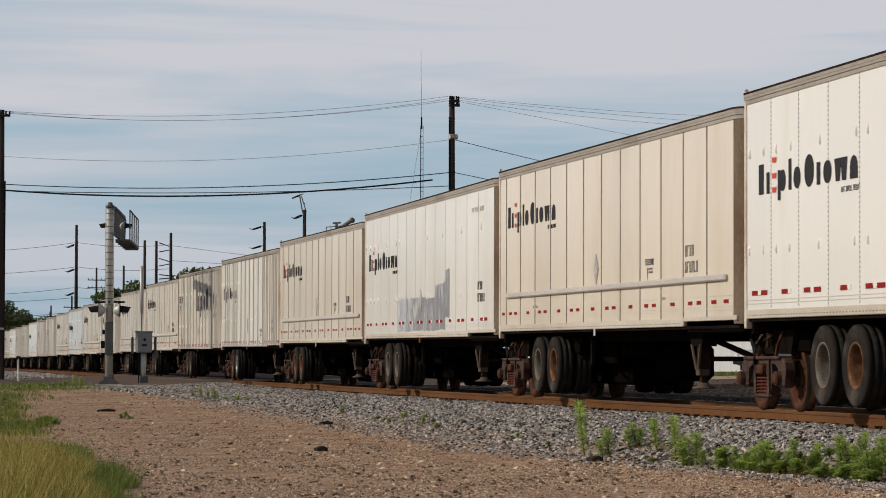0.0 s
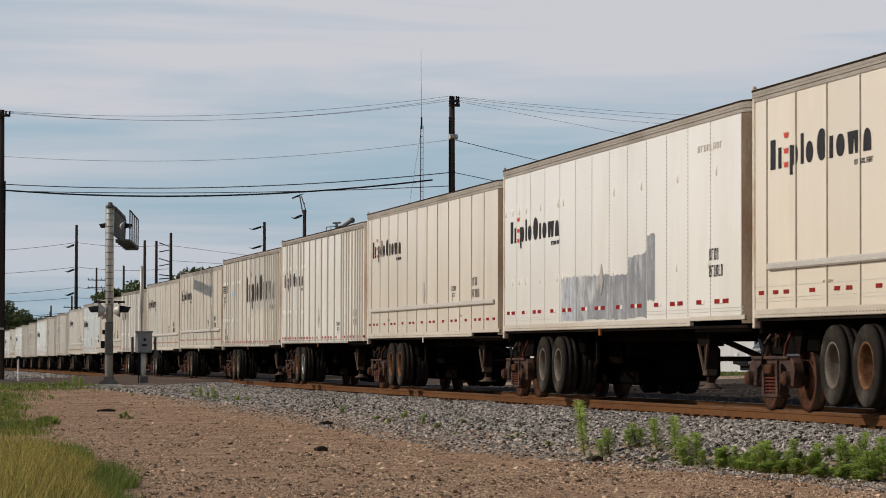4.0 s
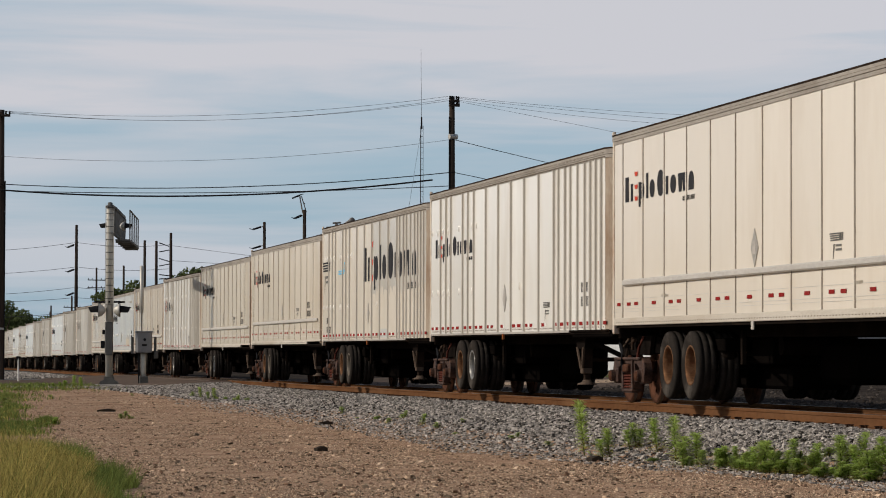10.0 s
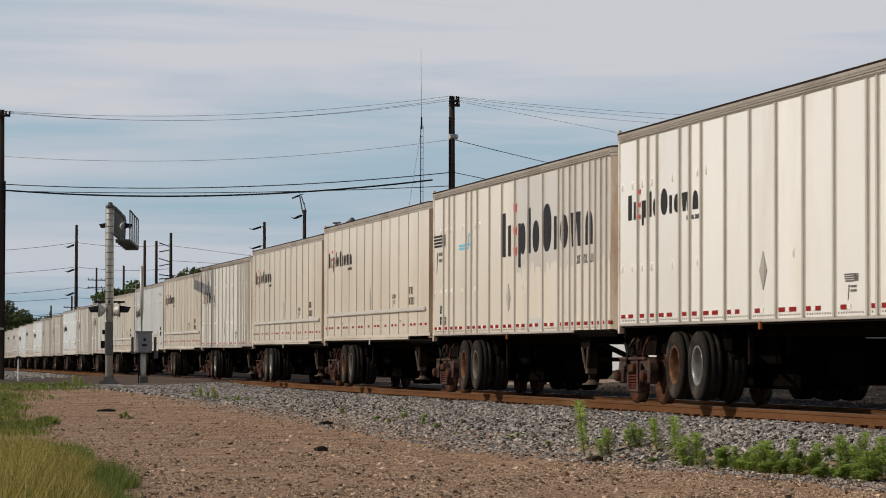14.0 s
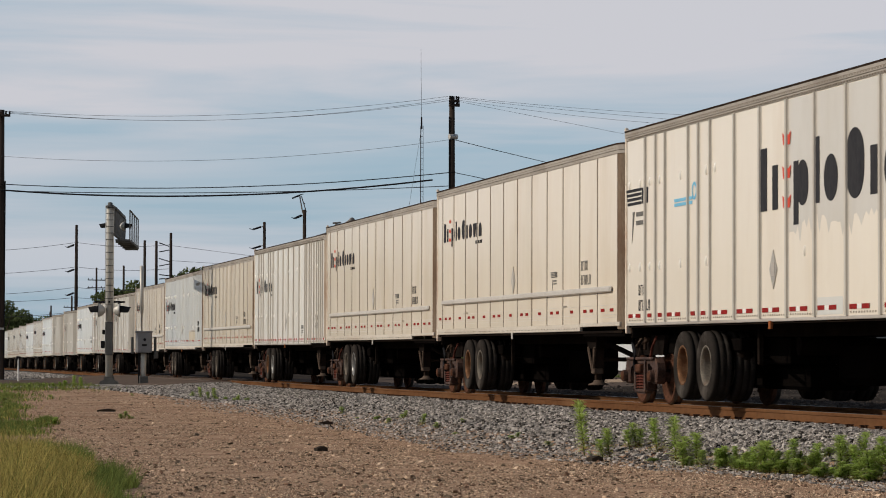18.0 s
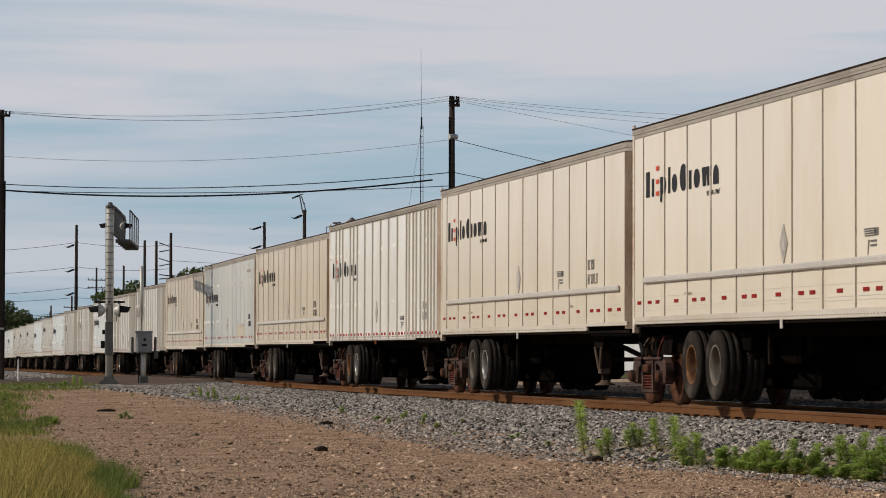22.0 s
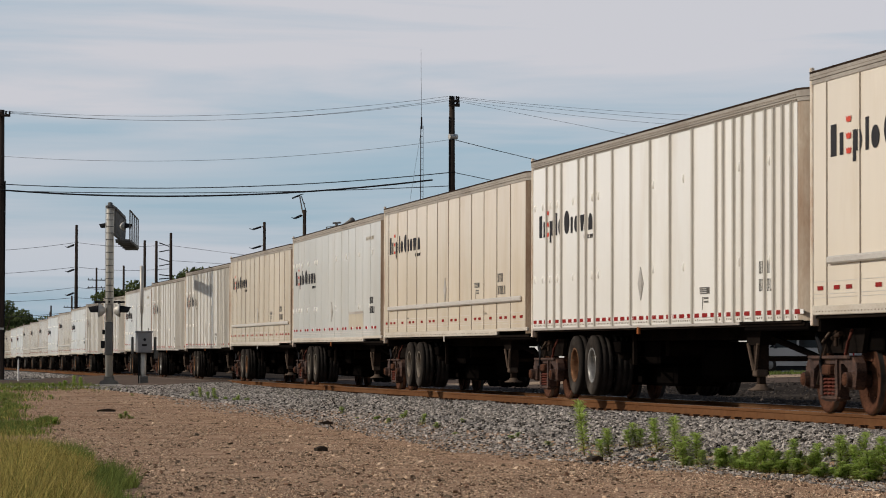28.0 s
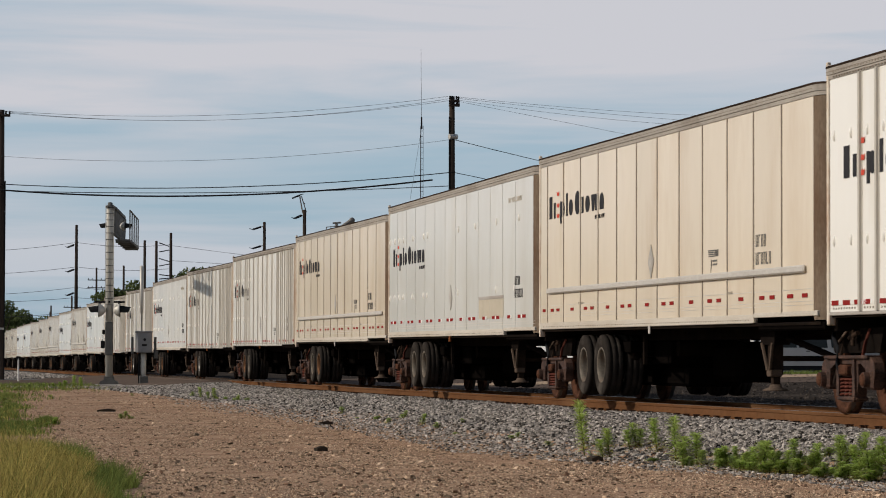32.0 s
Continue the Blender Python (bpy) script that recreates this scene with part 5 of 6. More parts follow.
# cantilever arm, walkway, railing and its lamps
ARM = 7.0
for x, z in ((0.18, 5.45), (0.18, 6.40), (0.42, 5.28)):
    part("arm_chord", Form().box(x - 0.05, x + 0.05, -0.2, ARM, z - 0.05, z + 0.05, 0.01), GALVDARK, sig)
for k in range(8):
    y = k * 0.98
    part("arm_web", Form().box(0.15, 0.21, y - 0.05, y + 0.05, 5.45, 6.40).rod((0.18, y, 5.48), (0.18, y + 0.95, 6.36), 0.04, seg=6), GALVDARK, sig)
part("walkway_floor", Form().box(0.20, 0.74, -0.1, ARM, 5.20, 5.28, 0.008), GALVDARK, sig, "dark grated walkway floor")
for k in range(5):
    y = k * 1.7
    part("railing_post", Form().box(0.69, 0.735, y - 0.03, y + 0.03, 5.20, 6.34, 0.006), GALVDARK, sig)
    part("floor_bracket", Form().rod((0.20, y, 5.17), (0.72, y, 5.17), 0.028, seg=6), GALVDARK, sig)
part("handrail", Form().box(0.69, 0.735, -0.1, ARM, 6.30, 6.34, 0.006), GALVDARK, sig)
hooded_lamp(sig, 0.50, 0.25, 5.76, 1, 0.62)
hooded_lamp(sig, -0.12, 0.30, 5.76, -1, 0.62)

gate = thing("crossing_gate", pose(8.44, 106.4, 0.39), "grey crossing gate mechanism with its arm raised upright", "crossing gate")
part("post", Form().lathe([(-0.1, 0.0), (-0.1, 0.10), (1.35, 0.10), (1.36, 0.0)], (0, 0, 0), "z", 16), GALV, gate)
part("foot", Form().box(-0.16, 0.16, -0.16, 0.16, -0.1, 0.35, 0.02), GALVDARK, gate)
part("conduit", Form().rod((-0.16, -0.05, 0.0), (-0.16, -0.05, 1.2), 0.035), CABLE, gate)
hs_box = part("mechanism_box", Form().box(-0.27, 0.29, -0.28, 0.28, 1.18, 1.95, 0.04), BOXGREY, gate, "grey steel mechanism housing")
part("box_lid", Form().box(-0.29, 0.31, -0.30, 0.30, 1.90, 1.97, 0.02), BOXGREY, hs_box)
part("nameplate", Form().box(-0.08, 0.10, -0.290, -0.282, 1.42, 1.50), SIGNALBLACK, hs_box)
part("latch", Form().lathe([(-0.285, 0.0), (-0.285, 0.05), (-0.30, 0.05), (-0.30, 0.0)], (0.02, 0, 1.66), "y", 12), SIGNALBLACK, hs_box)
for x in (-0.40, 0.42):
    part("arm_bracket", Form().box(x - 0.04, x + 0.04, -0.12, 0.12, 1.15, 1.75, 0.015), GALVDARK, gate)
part("counterweight", Form().box(0.38, 0.52, -0.2, 0.2, 0.98, 1.25, 0.02), GALVDARK, gate)
part("gate_arm", Form().lathe([(1.3, 0.03), (2.6, 0.035), (2.62, 0.065), (4.32, 0.075), (4.34, 0.0)], (-0.05, 0.30, 0), "z", 12), GALV, gate, "raised pale gate arm")

marker = thing("marker_post", pose(4.9, 131, 0.38), "thin white marker post with a small dark head", "post")
part("shaft", Form().rod((0, 0, -0.1), (0, 0, 1.0), 0.035), WHITETAPE, marker)
part("head", Form().box(-0.10, 0.10, -0.03, 0.03, 0.95, 1.12, 0.01), SIGNALBLACK, marker)


# ---------------------------------------------------------------- utility poles and wires
def insulator(x, y, z, h=0.16):
    return Form().lathe([(0, 0.02), (0.02, 0.05), (h * 0.5, 0.035), (h * 0.6, 0.055), (h, 0.03), (h + 0.01, 0)], (x, y, z), "z", 8)


def utility_pole(x, y, z, height, r, arms, turn=0.0, side_arms=(), label="tall dark tarred wooden utility pole with cables"):
    up = thing("utility_pole", pose(x, y, z, 0, 0, turn), label, "utility pole", "utility poles")
    part("pole", Form().lathe([(-0.5, 0.0), (-0.5, r * 1.2), (0, r * 1.15), (height * 0.5, r), (height, r * 0.78), (height + 0.02, 0)], (0, 0, 0), "z", 14), POLEWOOD, up)
    for drop, half in arms:
        a = part("crossarm", Form().box(-half, half, -r - 0.12, -r + 0.02, height - drop - 0.06, height - drop + 0.06, 0.01), POLEWOOD, up)
        for s in (-0.92, -0.5, 0.5, 0.92):
            part("insulator", insulator(s * half, -r - 0.05, height - drop + 0.06), SIGNALBLACK, a)
    for drop, reach in side_arms:
        a = part("bracket_arm", Form().rod((0, 0, height - drop), (reach * 0.25, 0, height - drop - 0.05), 0.04, 0.035, 7), POLEWOOD, up)
        part("insulator", Form().rod((reach * 0.25, 0, height - drop - 0.05), (reach * 0.85, 0, height - drop - 0.30), 0.10, 0.08, 8).rod((reach * 0.85, 0, height - drop - 0.30), (reach * 1.10, 0, height - drop - 0.22), 0.04, 0.03, 6), SIGNALBLACK, a)
    return up


P1 = utility_pole(4.42, 142, 0.38, 12.9, 0.19, ((0.28, 0.42),), 0)
part("transformer_band", Form().lathe([(2.4, 0.225), (2.5, 0.225)], (0, 0, 0), "z", 14), GALV, P1)
part("cable_riser", Form().rod((0.20, -0.08, 0.0), (0.20, -0.08, 9.5), 0.035), CABLE, P1)
P2 = utility_pole(24.46, 132, 0.45, 12.95, 0.16, ((0.22, 0.24), (0.42, 0.26)), 20)
part("splice_drum", Form().rod((-0.2, -0.1, 11.1), (0.2, -0.1, 11.1), 0.12, seg=12), GALV, P2, "pale round cable drum")
part("cable_riser", Form().rod((-0.17, -0.06, 0.0), (-0.17, -0.06, 12.0), 0.03), CABLE, P2)
utility_pole(80, 178, 0.8, 18.4, 0.2, ((0.3, 0.5), (2.4, 0.5)), 0)


def wire(a, b, sag, r, mat, label="thin overhead wire between utility poles"):
    a, b = Vector(a), Vector(b)
    pts = []
    for i in range(25):
        t = i / 24
        p = a.lerp(b, t)
        p.z -= 4 * sag * t * (1 - t)
        pts.append(p)
    return solid("overhead_wire", Form().tube(pts, r, 5), mat, label, "wire", "overhead wires", tidy=False)


for dx, dz, sag in ((-0.35, 0.08, 0.55), (0.15, 0.02, 0.70), (0.40, -0.05, 0.62)):
    wire((4.42 + dx, 141.8, 13.16 + dz), (24.46 + dx * 0.6, 131.8, 13.30 + dz), sag, 0.008, THINWIRE)
for z0, z1, sag in ((13.38, 18.9, 1.36), (13.32, 16.6, 0.90), (13.25, 19.2, 2.03), (13.2, 9.2, 0.0)):
    wire((24.46, 131.8, z0), (80, 178, z1), sag, 0.007, THINWIRE)
wire((4.42, 141.8, 11.05), (24.46, 131.8, 11.42), 0.55, 0.008, THINWIRE)
wire((24.46, 131.8, 11.42), (80, 178, 9.4), 1.4, 0.016, CABLE, "sagging black overhead cable")
wire((4.42, 141.8, 9.72), (24.46, 131.8, 9.92), 0.42, 0.022, CABLE, "black overhead cable between utility poles")
wire((4.42, 141.8, 9.40), (24.46, 131.8, 9.30), 0.20, 0.018, CABLE, "black overhead cable between utility poles")
wire((4.42, 141.8, 9.44), (23.60, 132.2, 9.58), 0.50, 0.040, CABLE, "thick black overhead cable bundle")
wire((24.46, 131.8, 9.92), (80, 178, 8.6), 1.2, 0.016, CABLE, "black overhead cable between utility poles")
wire((-45, 168, 13.0), (4.42, 141.8, 13.2), 0.8, 0.012, THINWIRE)
wire((-45, 168, 9.6), (4.42, 141.8, 9.6), 0.8, 0.030, CABLE, "thick black overhead cable bundle")

# far power line poles with bracket arms
SIDE3 = ((1.9, -1.0), (4.3, -1.0), (6.6, -1.0))
FAR_POLES = [(16.4, 290, 14.2, SIDE3), (24.5, 308, 13.5, ()), (25.8, 309, 13.5, ()), (25.9, 293, 13.65, ()),
             (33.2, 276, 14.0, ((0.4, -1.3), (2.2, -1.3), (3.9, -1.3))), (31.1, 232, 12.9, ((0.4, -0.95), (3.0, -0.95))), (29.0, 400, 13.9, ())]
FAR_LINE = []
for x, y, h, arms in FAR_POLES:
    FAR_LINE.append(utility_pole(x, y, 0.5, h, 0.17, (), 0, arms, "far slim utility pole with bracket arms beyond the train"))
def wedge_arms(up, h):
    """Three pairs of slanting strut insulators that close towards the pole."""
    for lo, hi in ((1.0, 1.35), (1.9, 1.7), (2.55, 2.85), (3.3, 3.1), (4.15, 4.27), (4.6, 4.5)):
        part("strut_insulator", Form().rod((-1.15, 0, h - lo), (-0.15, 0, h - hi), 0.055, 0.05, 7), SIGNALBLACK, up)


wedge_arms(FAR_LINE[3], 13.65)
apex = part("apex_bracket", Form().rod((-0.14, 0, 12.6), (-0.40, 0, 14.05), 0.05, seg=6).rod((0.15, 0, 12.7), (-0.26, 0, 14.0), 0.04, seg=6).rod((-0.12, 0, 13.4), (0.05, 0, 13.4), 0.03, seg=6), PIPE, FAR_LINE[5], "slim triangular bracket above the pole")
part("insulator", Form().rod((-0.38, 0, 14.05), (-1.0, 0, 13.80), 0.07, 0.06, 8).rod((-0.36, 0, 14.08), (-0.1, 0, 14.16), 0.04, 0.03, 6), SIGNALBLACK, apex)
for x, y, h in ((24.2, 382, 13.0), (22.6, 410, 10.0), (21.2, 440, 9.2), (22.5, 470, 8.8), (20.4, 500, 8.6), (22.9, 540, 8.6), (21.4, 590, 8.4), (20.0, 640, 8.2)):
    utility_pole(x, y, 0.5, h, 0.15, ((1.6, 1.2), (2.6, 1.2)), 8, (), "distant utility pole with two crossarms")
for z0, z1, s in ((13.0, 13.4, 1.2), (10.6, 10.8, 1.0), (8.6, 9.2, 1.0), (7.6, 5.8, 0.7), (6.2, 6.4, 0.8)):
    wire((-12, 282, z0), (16.4, 290, z0), s, 0.02, THINWIRE)
    wire((16.4, 290, z0), (25.9, 293, z0), s * 0.25, 0.02, THINWIRE)
wire((25.9, 293, 12.9), (60, 293, 9.8), 0.3, 0.018, THINWIRE)
wire((25.9, 293, 11.4), (60, 293, 10.6), 0.3, 0.018, THINWIRE)

# lattice radio mast with a whip
rm_mast = thing("radio_mast", pose(34.93, 200, 0.6), "thin steel lattice radio mast with a whip antenna", "radio mast")
for k in range(3):
    a = 2 * math.pi * k / 3
    part("leg", Form().rod((0.13 * math.cos(a), 0.13 * math.sin(a), 0), (0.11 * math.cos(a), 0.11 * math.sin(a), 17.0), 0.018, seg=6), THINWIRE, rm_mast)
for k in range(44):
    z = 0.3 + k * 0.38
    part("rung", Form().rod((0.12, 0, z), (-0.06, 0.105, z + 0.02), 0.010, seg=5).rod((-0.06, 0.105, z), (-0.06, -0.105, z + 0.02), 0.010, seg=5).rod((-0.06, -0.105, z), (0.12, 0, z + 0.02), 0.010, seg=5), THINWIRE, rm_mast)
part("top_bracket", Form().rod((0, 0, 16.8), (0, 0, 17.6), 0.07, 0.05), SIGNALBLACK, rm_mast)
part("whip", Form().rod((0, 0, 17.4), (-0.05, 0, 22.3), 0.016, 0.007, 6), THINWIRE, rm_mast)
part("guy_wire", Form().rod((0, 0, 16.9), (-2.6, 0.5, 0), 0.010, seg=5), THINWIRE, rm_mast)


# ---------------------------------------------------------------- beyond the track: sheds, wagon roof gear, parked car
shed = thing("metal_shed", pose(0, 0, 0.78), "low white and grey metal-sided shed beyond the lot", "shed")
for k in range(26):
    y = 150 + k * 2.2
    part("white_panel", Form().box(44.0, 44.1, y + 0.02, y + 2.18, 0, 4.6, 0.02), SIDINGWHITE, shed)
part("door_gap", Form().box(44.3, 45.5, 150.1, 150.2, 0, 4.6), SIDINGDARK, shed)
for k in range(3):
    part("downpipe", Form().rod((44.45 + 0.42 * k, 149.96, 0), (44.45 + 0.42 * k, 149.96, 4.6), 0.04, seg=8), SIGNALBLACK, shed)
for k in range(26):
    x = 45.5 + k * 0.6
    part("grey_panel", Form().box(x + 0.01, x + 0.59, 149.9, 150.0, 0, 4.6, 0.02), SIDINGGREY, shed)
part("roof", Form().box(43.7, 61.5, 149.5, 208, 4.6, 4.8, 0.03), ROOFTAR, shed)
part("back_wall", Form().box(44.0, 61.1, 207.2, 207.4, 0, 4.6), SIDINGGREY, shed)
part("end_wall", Form().box(60.9, 61.1, 150.1, 207.2, 0, 4.6), SIDINGGREY, shed)

wpost = thing("wood_post", pose(41.2, 126, 0.75), "thick weathered brown wooden post with a red plate", "post")
part("shaft", Form().lathe([(-0.3, 0), (-0.3, 0.17), (3.6, 0.15), (3.62, 0)], (0, 0, 0), "z", 14), POSTRED, wpost)
part("plate", Form().box(-0.28, 0.28, -0.19, -0.17, 1.98, 2.45, 0.01), CARRED, wpost, "red painted plate")

tower = thing("vent_house", pose(20.4, 140, 0.6), "small flat-roofed block house with roof pipes behind the train", "building")
part("wall", Form().box(-0.62, 0.62, -0.3, 3.0, 0, 6.75, 0.03), SIDINGGREY, tower)
part("roof_slab", Form().box(-0.68, 0.68, -0.36, 3.06, 6.75, 6.86, 0.02), ROOFTAR, tower)
for k in range(4):
    x = -0.60 + k * 0.22
    part("rail_post", Form().rod((x, -0.2, 6.86), (x, -0.2, 7.14 + 0.02 * k), 0.02, seg=6), PIPE, tower)
part("roof_rail", Form().rod((-0.62, -0.2, 7.13), (0.1, -0.2, 7.2), 0.02, seg=6), PIPE, tower)
part("vent_cowl", Form().rod((-0.1, -0.1, 6.86), (-0.1, -0.1, 7.3), 0.08).rod((-0.28, -0.1, 7.33), (0.12, -0.1, 7.36), 0.045), PIPE, tower)
part("exhaust_pipe", Form().rod((-0.05, -0.1, 7.02), (0.62, -0.15, 7.46), 0.085, 0.10, 12).lathe([(-0.02, 0.0), (-0.02, 0.14), (0.10, 0.14), (0.10, 0.0)], (0.64, -0.2, 7.47), "y", 14), PIPE, tower, "slanted vent pipe with a round cap")


def parked_car():
    car = thing("parked_car", pose(39.85, 129.4, 0.82, 0, 0, 4), "silver sport utility wagon parked beyond the track", "car")
    L, W = 5.1, 1.9
    body = [(-2.55, 0.42), (-2.5, 0.75), (-2.35, 0.95), (-1.75, 1.06), (2.45, 1.10), (2.55, 0.9), (2.55, 0.45), (2.3, 0.32), (-2.3, 0.32)]
    part("body", Form().prism(body, "y", -W / 2, W / 2), CARPAINT, car, "silver lower body")
    cab = [(-1.78, 1.06), (-1.02, 1.72), (-0.7, 1.80), (2.2, 1.80), (2.42, 1.70), (2.48, 1.10)]
    part("cabin", Form().prism(cab, "y", -W / 2 + 0.10, W / 2 - 0.10), CARPAINT, car)
    for s in (-1, 1):
        y0, y1 = s * (W / 2 - 0.10), s * (W / 2 - 0.085)
        for outline in ([(-1.52, 1.14), (-0.94, 1.68), (-0.20, 1.70), (-0.20, 1.14)], [(-0.08, 1.14), (-0.08, 1.70), (1.22, 1.70), (1.30, 1.14)], [(1.50, 1.14), (1.42, 1.70), (2.14, 1.70), (2.34, 1.16)]):
            part("side_window", Form().prism(outline, "y", y0, y1), GLASSDARK, car)
        part("side_trim", Form().box(-2.0, 2.2, s * W / 2 - 0.01, s * W / 2 + 0.012, 0.52, 0.60, 0.005), CARLIGHT, car)
        part("door_handle", Form().box(0.22, 0.40, s * W / 2 - 0.005, s * W / 2 + 0.02, 0.96, 1.0, 0.005), CARDARK, car)
        part("roof_bar", Form().rod((-0.4, s * 0.68, 1.87), (2.1, s * 0.68, 1.87), 0.025, seg=6), CARDARK, car)
        part("mirror", Form().box(-1.36, -1.22, s * (W / 2 + 0.02), s * (W / 2 + 0.18), 1.10, 1.24, 0.02), CARDARK, car)
        part("headlamp", Form().box(-2.54, -2.36, s * 0.55, s * 0.90, 0.70, 0.86, 0.02), CARLIGHT, car, "clear headlamp")
        part("tail_lamp", Form().box(2.46, 2.565, s * 0.74, s * 0.955, 0.72, 1.06, 0.02), CARRED, car, "red tail lamp")
        for x in (-1.58, 1.55):
            w = part("wheel", Form().lathe([(-0.11, 0.0), (-0.11, 0.20), (-0.13, 0.24), (-0.12, 0.36), (0.12, 0.36), (0.13, 0.24), (0.11, 0.20), (0.11, 0.0)], (x, s * (W / 2 - 0.10), 0.36), "y", 22), TYRE, car)
            part("hub", Form().lathe([(0, 0.21), (s * 0.02, 0.19), (s * 0.025, 0.0)], (x, s * (W / 2 + 0.03), 0.36), "y", 18), RIMBRIGHT, w)
    part("windscreen", Form().add([(-1.72, -0.74, 1.11), (-1.72, 0.74, 1.11), (-1.04, 0.66, 1.70), (-1.04, -0.66, 1.70), (-1.745, -0.74, 1.11), (-1.745, 0.74, 1.11), (-1.065, 0.66, 1.70), (-1.065, -0.66, 1.70)],
         [(0, 1, 2, 3), (7, 6, 5, 4), (0, 4, 5, 1), (1, 5, 6, 2), (2, 6, 7, 3), (3, 7, 4, 0)]), GLASSDARK, car)
    # dark block added below the body to stand for the car's shade
    part("under_car_shade", Form().box(-2.3, 2.35, -0.85, 0.85, 0.10, 0.335, 0.03), CARDARK, car)
    part("front_bumper", Form().box(-2.62, -2.42, -0.93, 0.93, 0.38, 0.62, 0.04), CARDARK, car)
    part("rear_bumper", Form().box(2.44, 2.62, -0.93, 0.93, 0.40, 0.62, 0.04), CARDARK, car)


parked_car()


# ---------------------------------------------------------------- trees
def tree(x, y, z, height, spread, seed, count=5200):
    rng = np.random.default_rng(seed)
    t = thing("tree", pose(x, y, z), "dark green broadleaf tree beyond the track", "tree", "background trees")
    tr = Form().tube([(0, 0, -0.3), (0.1, 0, height * 0.25), (0.0, 0.1, height * 0.5)], height * 0.03, 8)
    for k in range(6):
        a = k * 1.05 + rng.uniform(-0.3, 0.3)
        tr.rod((0, 0, height * (0.28 + 0.04 * k)), (spread * 0.6 * math.cos(a), spread * 0.6 * math.sin(a), height * (0.55 + 0.05 * k)), height * 0.012, height * 0.004, 6)
    part("trunk", tr, BARK, t)
    clumps = [(rng.uniform(-spread, spread) * 0.75, rng.uniform(-spread, spread) * 0.75, height * rng.uniform(0.22, 0.92)) for _ in range(26)]
    f = Form()
    for i in range(count):
        cx, cy, cz = clumps[i % 26]
        d = rng.normal(size=3)
        d *= (rng.random() ** 0.4) * height * 0.15 / (np.linalg.norm(d) + 1e-6)
        p = np.array((cx, cy, min(cz, height * 0.88))) + d * (1, 1, 0.75)
        u = rng.normal(size=3)
        u *= height * 0.026 / np.linalg.norm(u)
        w = np.cross(u, rng.normal(size=3))
        w *= height * 0.022 / (np.linalg.norm(w) + 1e-6)
        k = len(f.v)
        f.v += [tuple(p - u), tuple(p + w * 0.7), tuple(p + u), tuple(p - w * 0.7)]
        f.f.append((k, k + 1, k + 2, k + 3))
        f.s.append(False)
    part("crown", f.mesh("crown", TREELEAF, False), None, t)


for k, (x, y, h, s) in enumerate(((12.2, 372, 8.6, 5.0), (14.6, 385, 7.4, 4.0), (9.6, 376, 8.8, 4.5), (17.4, 420, 6.6, 4.0), (27.6, 372, 11.3, 3.0), (25.8, 376, 10.4, 2.6), (33.6, 352, 12.4, 2.6))):
    tree(x, y, 0.5, h, s, 20 + k)
line_form = Form()
rng_line = np.random.default_rng(9)
for i in range(6000):
    x = rng_line.uniform(-200, 420)
    y = 900 + rng_line.uniform(-25, 25)
    z = 0.4 + 9 * rng_line.random() ** 0.8 * (0.6 + 0.4 * math.sin(x * 0.05) * math.sin(x * 0.013 + 1))
    s = rng_line.uniform(0.5, 1.3)
    u = rng_line.normal(size=3) * s
    w = rng_line.normal(size=3) * s
    k = len(line_form.v)
    line_form.v += [(x - u[0], y - u[1], z - u[2]), (x + w[0], y + w[1], z + w[2]), (x + u[0], y + u[1], z + u[2])]
    line_form.f.append((k, k + 1, k + 2))
    line_form.s.append(False)
# nearer woods added out of view on the left, mirrored in the paint
for i in range(9000):
    along = rng_line.random()
    x, y = -8 - 230 * along, 330 + 40 * along + rng_line.uniform(-12, 12)
    top = 13.5 + 2.5 * math.sin(x * 0.11) * math.sin(x * 0.047 + 1) + 1.5 * math.sin(x * 0.31)
    z = 0.4 + top * rng_line.random() ** 0.7
    u = rng_line.normal(size=3) * 0.9
    w = rng_line.normal(size=3) * 0.9
    k = len(line_form.v)
    line_form.v += [(x - u[0], y - u[1], z - u[2]), (x + w[0], y + w[1], z + w[2]), (x + u[0], y + u[1], z + u[2])]
    line_form.f.append((k, k + 1, k + 2))
    line_form.s.append(False)
solid("far_woods", line_form, TREELEAF, "low dark line of far woods, and unseen nearer woods on the left", "woods", kind="stuff", tidy=False)


# ---------------------------------------------------------------- grass and weeds
def blades(count, seed, place, height, width, lean):
    rng = np.random.default_rng(seed)
    f = Form()
    pts = place(rng, count)
    for x, y, z, k in pts:
        h = height * k * rng.uniform(0.55, 1.15)
        a = rng.uniform(0, 6.283)
        dx, dy = math.cos(a), math.sin(a)
        l = h * lean * rng.uniform(0.2, 1.3)
        b = rng.uniform(0, 6.283)
        lx, ly = l * math.cos(b), l * math.sin(b)
        w = width * rng.uniform(0.6, 1.3)
        n = len(f.v)
        f.v += [(x - dx * w, y - dy * w, z), (x + dx * w, y + dy * w, z), (x + lx * 0.35 + dx * w * 0.7, y + ly * 0.35 + dy * w * 0.7, z + h * 0.6),
                (x + lx * 0.35 - dx * w * 0.7, y + ly * 0.35 - dy * w * 0.7, z + h * 0.6), (x + lx, y + ly, z + h)]
        f.f += [(n, n + 1, n + 2, n + 3), (n + 3, n + 2, n + 4)]
        f.s += [True, True]
    return f


